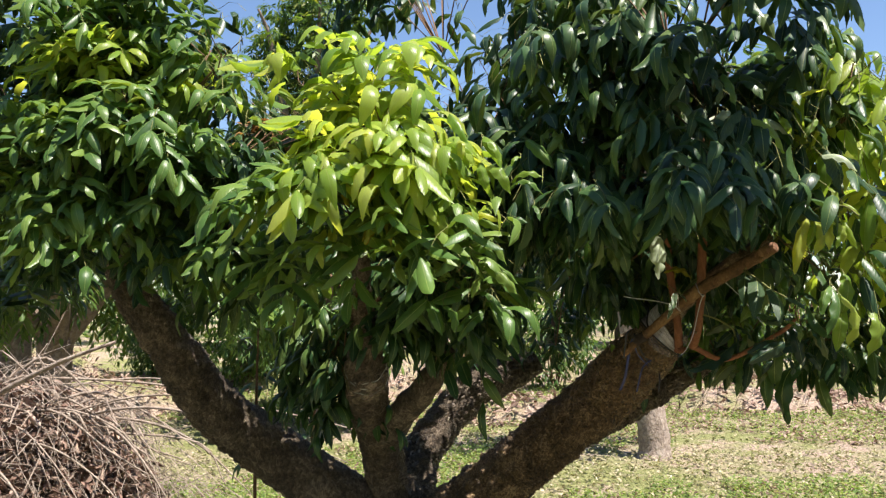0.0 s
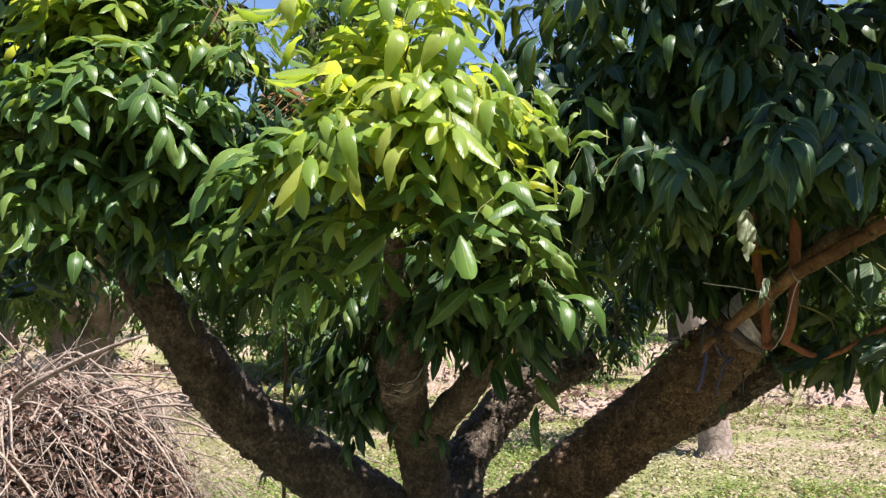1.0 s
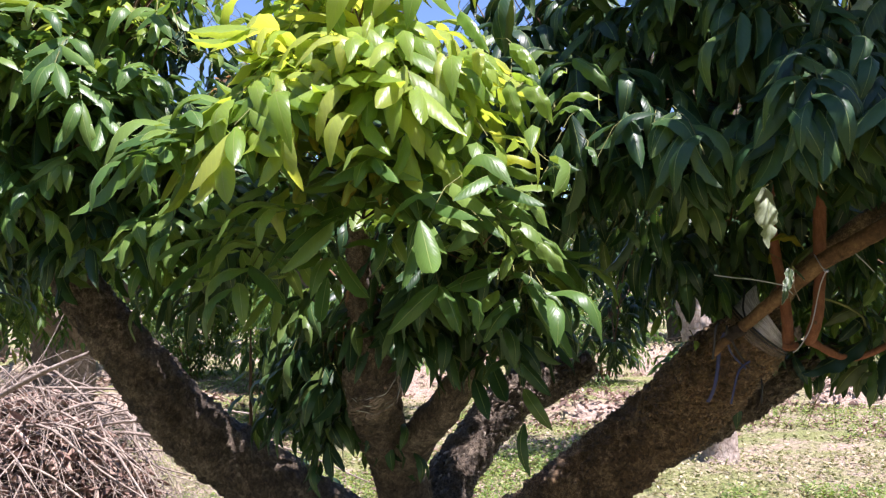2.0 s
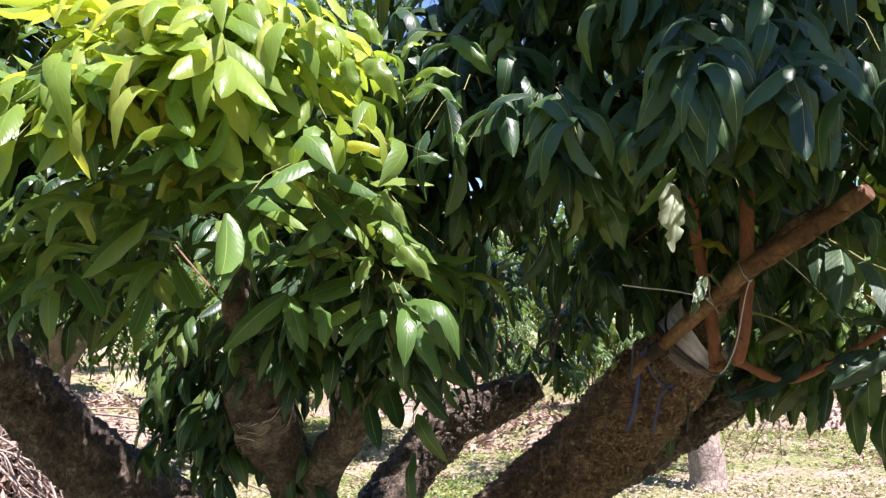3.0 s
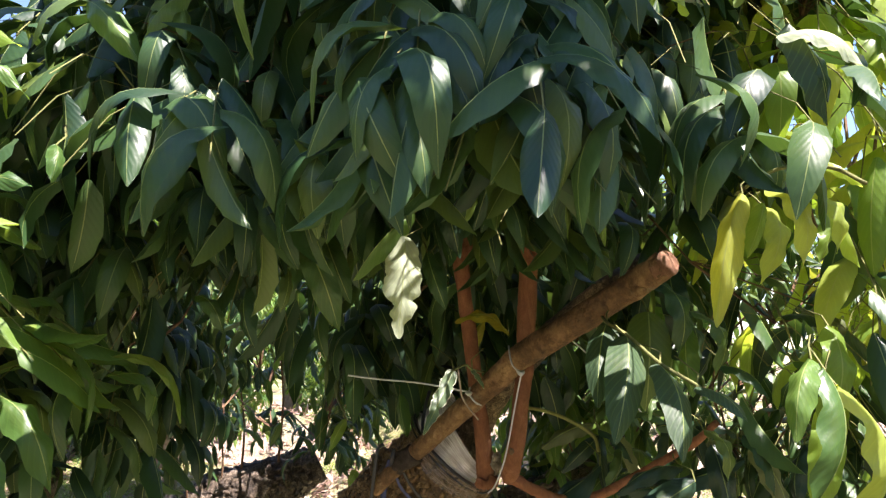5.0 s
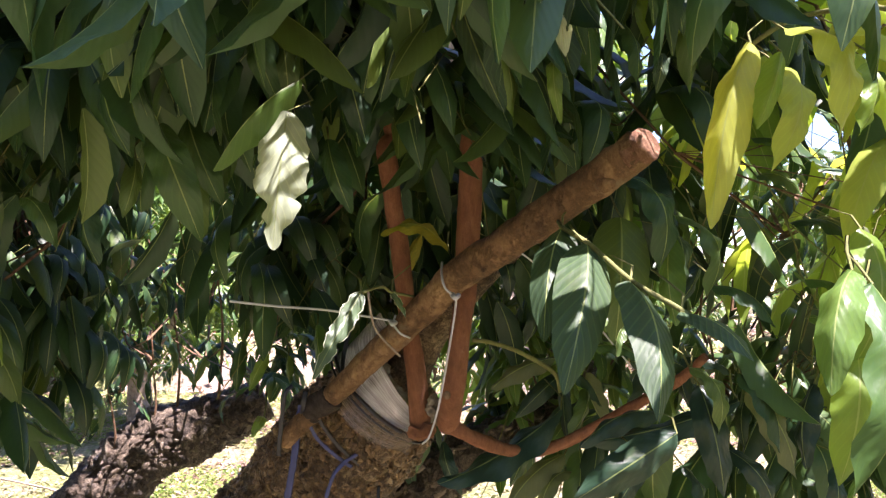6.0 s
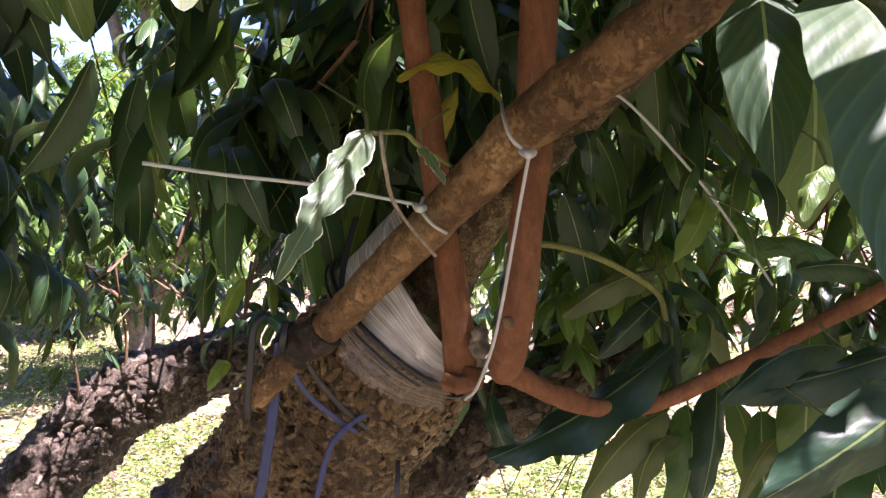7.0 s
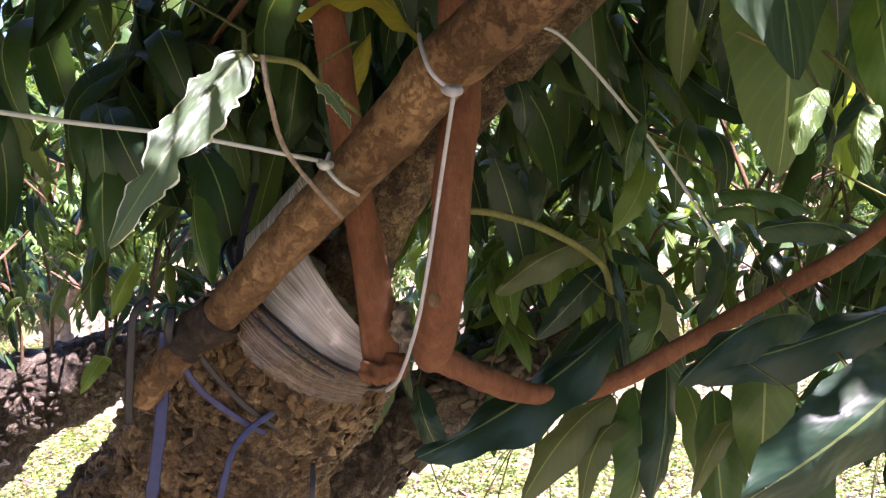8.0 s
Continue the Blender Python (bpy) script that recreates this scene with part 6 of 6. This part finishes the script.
leaf((0.341, 3.179, 1.424), (0.352, 3.179, 1.371), 0.0254, leaf_mid)
leaf((0.440, 3.179, 1.404), (0.447, 3.180, 1.350), 0.0238, leaf_dark)
leaf((0.308, 3.179, 1.359), (0.318, 3.179, 1.305), 0.0254, leaf_dark)
leaf((0.370, 3.179, 1.332), (0.349, 3.180, 1.281), 0.0238, leaf_dark)
leaf((0.480, 3.179, 1.455), (0.458, 3.180, 1.403), 0.0254, leaf_mid)
leaf((0.490, 2.900, 1.380), (0.485, 2.880, 1.305), 0.0329, leaf_dark)
leaf((0.568, 2.841, 1.362), (0.572, 2.831, 1.322), 0.0280, leaf_dark)
leaf((0.496, 2.898, 1.619), (0.499, 2.879, 1.576), 0.0299, leaf_dark)
leaf((0.532, 2.880, 1.362), (0.504, 2.881, 1.306), 0.0236, leaf_mid)
leaf((0.566, 2.621, 1.307), (0.558, 2.581, 1.291), 0.0136, leaf_mid)
# sunlit leaves in the middle
leaf((-0.208, 2.059, 1.631), (-0.206, 2.040, 1.538), 0.0295, leaf_mid)
leaf((0.017, 2.051, 1.682), (0.036, 2.031, 1.602), 0.0295, leaf_mid)
leaf((0.042, 2.050, 1.666), (0.090, 2.029, 1.592), 0.0344, leaf_mid)
leaf((0.075, 2.049, 1.626), (0.126, 2.027, 1.592), 0.0246, leaf_mid)
leaf((-0.074, 2.054, 1.644), (-0.104, 2.036, 1.590), 0.0213, leaf_yellow)
leaf((-0.011, 2.052, 1.679), (-0.029, 2.033, 1.612), 0.0246, leaf_mid)
leaf((0.125, 2.067, 1.651), (0.232, 2.043, 1.632), 0.0216, leaf_young)
leaf((-0.182, 2.058, 1.634), (-0.188, 2.059, 1.582), 0.0248, leaf_young)
leaf((-0.328, 2.114, 1.559), (-0.357, 2.086, 1.522), 0.0255, leaf_mid)
leaf((-0.237, 2.060, 1.628), (-0.288, 2.043, 1.603), 0.0197, leaf_mid)
# leaves on the shaded side seen from afar
leaf((0.676, 2.094, 1.996), (0.627, 2.075, 1.914), 0.0441, leaf_gloss)
leaf((0.808, 2.093, 1.903), (0.745, 2.074, 1.805), 0.0551, leaf_gloss)
leaf((0.737, 2.093, 1.994), (0.749, 2.083, 1.909), 0.0414, leaf_gloss)
leaf((0.773, 2.103, 1.996), (0.795, 2.083, 1.907), 0.0471, leaf_mid)
leaf((0.870, 2.120, 2.097), (0.921, 2.100, 2.017), 0.0559, leaf_mid)
leaf((0.838, 2.102, 1.886), (0.905, 2.082, 1.793), 0.0360, leaf_young)
leaf((0.825, 2.124, 1.708), (0.838, 2.104, 1.628), 0.0363, leaf_gloss)
leaf((0.693, 2.125, 1.863), (0.672, 2.126, 1.780), 0.0337, leaf_dark)
leaf((-0.688, 2.269, 1.551), (-0.734, 2.250, 1.490), 0.0385, leaf_gloss)
leaf((-0.825, 2.291, 1.659), (-0.757, 2.270, 1.590), 0.0418, leaf_gloss)
leaf((-0.951, 2.349, 2.201), (-1.035, 2.331, 2.156), 0.0614, leaf_young)
leaf((-0.915, 2.348, 2.209), (-0.904, 2.329, 2.135), 0.0491, leaf_young)
leaf((-0.871, 2.348, 2.207), (-0.838, 2.328, 2.143), 0.0429, leaf_young)
leaf((-0.702, 2.345, 2.145), (-0.664, 2.325, 2.057), 0.0491, leaf_young)
leaf((-0.800, 2.347, 2.107), (-0.797, 2.328, 2.048), 0.0276, leaf_gloss)
leaf((-0.733, 2.307, 2.006), (-0.676, 2.286, 1.945), 0.0392, leaf_mid)
leaf((0.957, 2.635, 1.255), (0.931, 2.616, 1.152), 0.0452, leaf_dark)
leaf((1.022, 2.635, 1.247), (1.022, 2.617, 1.119), 0.0452, leaf_dark)
leaf((1.130, 2.634, 1.263), (1.082, 2.617, 1.071), 0.0556, leaf_dark)
leaf((1.178, 2.635, 1.213), (1.207, 2.616, 1.096), 0.0487, leaf_dark)
leaf((1.066, 2.634, 1.322), (1.047, 2.616, 1.173), 0.0521, leaf_dark)
leaf((0.903, 2.685, 1.268), (0.874, 2.676, 1.201), 0.0426, leaf_dark)
leaf((1.089, 2.232, 1.425), (1.064, 2.214, 1.312), 0.0381, leaf_young)
leaf((1.136, 2.182, 1.425), (1.117, 2.164, 1.301), 0.0372, leaf_young)
leaf((1.033, 2.230, 1.640), (1.016, 2.211, 1.552), 0.0381, leaf_young)
leaf((1.098, 2.231, 1.509), (1.073, 2.213, 1.396), 0.0381, leaf_young)
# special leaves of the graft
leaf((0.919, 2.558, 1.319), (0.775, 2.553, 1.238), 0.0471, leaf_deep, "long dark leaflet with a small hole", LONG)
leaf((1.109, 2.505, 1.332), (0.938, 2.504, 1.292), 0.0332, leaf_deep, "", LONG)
leaf((0.698, 2.333, 1.462), (0.661, 2.271, 1.394), 0.0205, leaf_pale, "pale wavy leaf with a curled, bitten edge", WAVY, (0.25, -1.0, 0.55))
leaf((0.725, 2.401, 1.461), (0.738, 2.381, 1.438), 0.0096, leaf_pale, "", WAVY)
leaf((0.789, 2.541, 1.506), (0.712, 2.550, 1.524), 0.0279, leaf_yellow, "yellowing leaf behind the tied branch", None, (0.1, -0.8, 0.7))
leaf((0.738, 2.621, 1.479), (0.762, 2.621, 1.531), 0.0373, leaf_yellow, "", None, (0.1, -0.8, 0.7))
# twine, ribbons and dry stalks
on_tree(tube("twine", [(0.7885, 2.41, 1.4562, 0.0012), (0.7877, 2.44, 1.433, 0.0012), (0.7827, 2.455, 1.3982, 0.0012), (0.7775, 2.462, 1.3676, 0.0012), (0.7719, 2.48, 1.3346, 0.0012), (0.7642, 2.525, 1.2979, 0.0012), (0.7569, 2.545, 1.2858, 0.0012)], string_white, None, "white plastic twine tied to the branch", steps=8, sides=8, flat=1.0))
on_tree(tube("twine", [(0.776, 2.436, 1.490, 0.0011), (0.774, 2.409, 1.477, 0.0011), (0.777, 2.399, 1.464, 0.0011), (0.788, 2.406, 1.456, 0.0011)], string_white, None, "", steps=8, sides=8, flat=1.0))
on_tree(tube("twine_knot", [(0.784, 2.406, 1.458, 0.0027), (0.786, 2.397, 1.455, 0.0027), (0.790, 2.406, 1.457, 0.0027)], string_white, None, "", steps=8, sides=8, flat=1.0))
on_tree(tube("twine", [(0.570, 2.400, 1.455, 0.0012), (0.610, 2.420, 1.449, 0.0012), (0.660, 2.446, 1.443, 0.0012), (0.724, 2.471, 1.430, 0.0012)], string_grey, None, "grey twine pulled sideways", steps=8, sides=8, flat=1.0))
on_tree(tube("twine", [(0.728, 2.481, 1.435, 0.0011), (0.726, 2.469, 1.427, 0.0011), (0.733, 2.463, 1.417, 0.0011), (0.743, 2.481, 1.411, 0.0011)], string_grey, None, "", steps=8, sides=8, flat=1.0))
on_tree(tube("twine_knot", [(0.723, 2.471, 1.429, 0.0026), (0.725, 2.463, 1.427, 0.0026), (0.728, 2.471, 1.428, 0.0026)], string_grey, None, "", steps=8, sides=8, flat=1.0))
on_tree(tube("twine", [(0.849, 2.482, 1.505, 0.0011), (0.875, 2.497, 1.494, 0.0011), (0.940, 2.543, 1.441, 0.0011), (0.990, 2.578, 1.389, 0.0011), (1.015, 2.594, 1.361, 0.0011)], string_grey, None, "grey twine hanging slack", steps=8, sides=8, flat=1.0))
on_tree(tube("dry_stalk", [(0.704, 2.341, 1.463, 0.0011), (0.706, 2.341, 1.446, 0.0011), (0.711, 2.361, 1.426, 0.0011), (0.732, 2.401, 1.399, 0.0011)], dry_twig, None, "", steps=8, sides=8, flat=1.0))
on_tree(tube("dry_stalk", [(0.696, 2.331, 1.461, 0.0014), (0.715, 2.381, 1.467, 0.0014), (0.725, 2.401, 1.461, 0.0014), (0.748, 2.481, 1.455, 0.0014)], green_twig, None, "", steps=8, sides=8, flat=1.0))
on_tree(tube("dry_stalk", [(0.819, 2.582, 1.400, 0.0026), (0.843, 2.582, 1.396, 0.0026), (0.878, 2.583, 1.383, 0.0026), (0.918, 2.593, 1.358, 0.0026), (0.926, 2.593, 1.334, 0.0026)], green_twig, None, "pale leaf stalk", steps=8, sides=8, flat=1.0))
on_tree(tube("ribbon", [(0.620, 2.556, 1.331, 0.0042), (0.612, 2.581, 1.302, 0.0042), (0.608, 2.581, 1.268, 0.0042), (0.597, 2.582, 1.212, 0.0042), (0.585, 2.602, 1.175, 0.0042)], ribbon_blue, None, "faded blue plastic ribbon hanging down", steps=8, sides=8, flat=0.16, facing=(0.1, -1, 0.1), lump=0.25, lump_scale=120))
on_tree(tube("ribbon", [(0.622, 2.556, 1.328, 0.0022), (0.629, 2.571, 1.301, 0.0022), (0.640, 2.587, 1.280, 0.0022), (0.662, 2.602, 1.257, 0.0022), (0.673, 2.612, 1.247, 0.0022)], ribbon_blue, None, "", steps=8, sides=8, flat=0.16, facing=(0.1, -1, 0.1), lump=0.25, lump_scale=120))
on_tree(tube("ribbon", [(0.683, 2.602, 1.266, 0.0024), (0.663, 2.597, 1.254, 0.0024), (0.650, 2.592, 1.237, 0.0024), (0.640, 2.592, 1.201, 0.0024), (0.635, 2.602, 1.170, 0.0024)], ribbon_blue, None, "", steps=8, sides=8, flat=0.16, facing=(0.1, -1, 0.1), lump=0.25, lump_scale=120))
on_tree(tube("ribbon", [(0.609, 2.561, 1.353, 0.0026), (0.601, 2.556, 1.344, 0.0026), (0.597, 2.556, 1.315, 0.0026), (0.592, 2.561, 1.273, 0.0026)], ribbon_black, None, "black plastic ribbon", steps=8, sides=8, flat=0.3, facing=(0.1, -1, 0.1), lump=0.25, lump_scale=120))
on_tree(tube("ribbon", [(0.633, 2.553, 1.331, 0.0024), (0.637, 2.571, 1.313, 0.0024), (0.651, 2.587, 1.287, 0.0024), (0.670, 2.602, 1.262, 0.0024), (0.700, 2.622, 1.234, 0.0024)], ribbon_black, None, "", steps=8, sides=8, flat=0.3, facing=(0.1, -1, 0.1), lump=0.25, lump_scale=120))
on_tree(tube("ribbon", [(0.624, 2.556, 1.347, 0.003), (0.622, 2.553, 1.332, 0.003), (0.619, 2.571, 1.311, 0.003)], ribbon_black, None, "", steps=8, sides=8, flat=0.3, facing=(0.1, -1, 0.1), lump=0.25, lump_scale=120))
on_tree(tube("ribbon", [(0.705, 2.612, 1.223, 0.002), (0.704, 2.603, 1.203, 0.002), (0.700, 2.603, 1.170, 0.002)], ribbon_black, None, "", steps=8, sides=8, flat=0.3, facing=(0.1, -1, 0.1), lump=0.25, lump_scale=120))
on_tree(tube("ribbon", [(0.677, 2.601, 1.425, 0.0024), (0.671, 2.591, 1.405, 0.0024), (0.666, 2.581, 1.382, 0.0024), (0.666, 2.561, 1.360, 0.0024)], ribbon_black, None, "", steps=8, sides=8, flat=0.3, facing=(0.1, -1, 0.1), lump=0.25, lump_scale=120))
on_tree(tube("leaf_stalk", [(0.876, 2.34, 1.528, 0.002), (0.869, 2.28, 1.515, 0.002), (0.88, 2.236, 1.5, 0.002), (0.899, 2.187, 1.471, 0.002), (0.924, 2.152, 1.45, 0.002), (0.94, 2.13, 1.432, 0.002)], green_twig, None, "", steps=8, sides=8, flat=1.0))
on_tree(tube("leaf_stalk", [(1.031, 2.299, 1.666, 0.0022), (1.043, 2.264, 1.676, 0.0022), (1.071, 2.261, 1.689, 0.0022), (1.094, 2.199, 1.676, 0.0022), (1.103, 2.149, 1.649, 0.0022)], green_twig, None, "", steps=8, sides=8, flat=1.0))
on_tree(tube("leaf_stalk", [(0.208, 2.288, 1.500, 0.002), (0.191, 2.248, 1.455, 0.002), (0.183, 2.228, 1.431, 0.002)], green_twig, None, "", steps=8, sides=8, flat=1.0))
on_tree(stalk_mesh("stalk_growth", STALKS, green_twig, None, 0.0011, 0.0016))
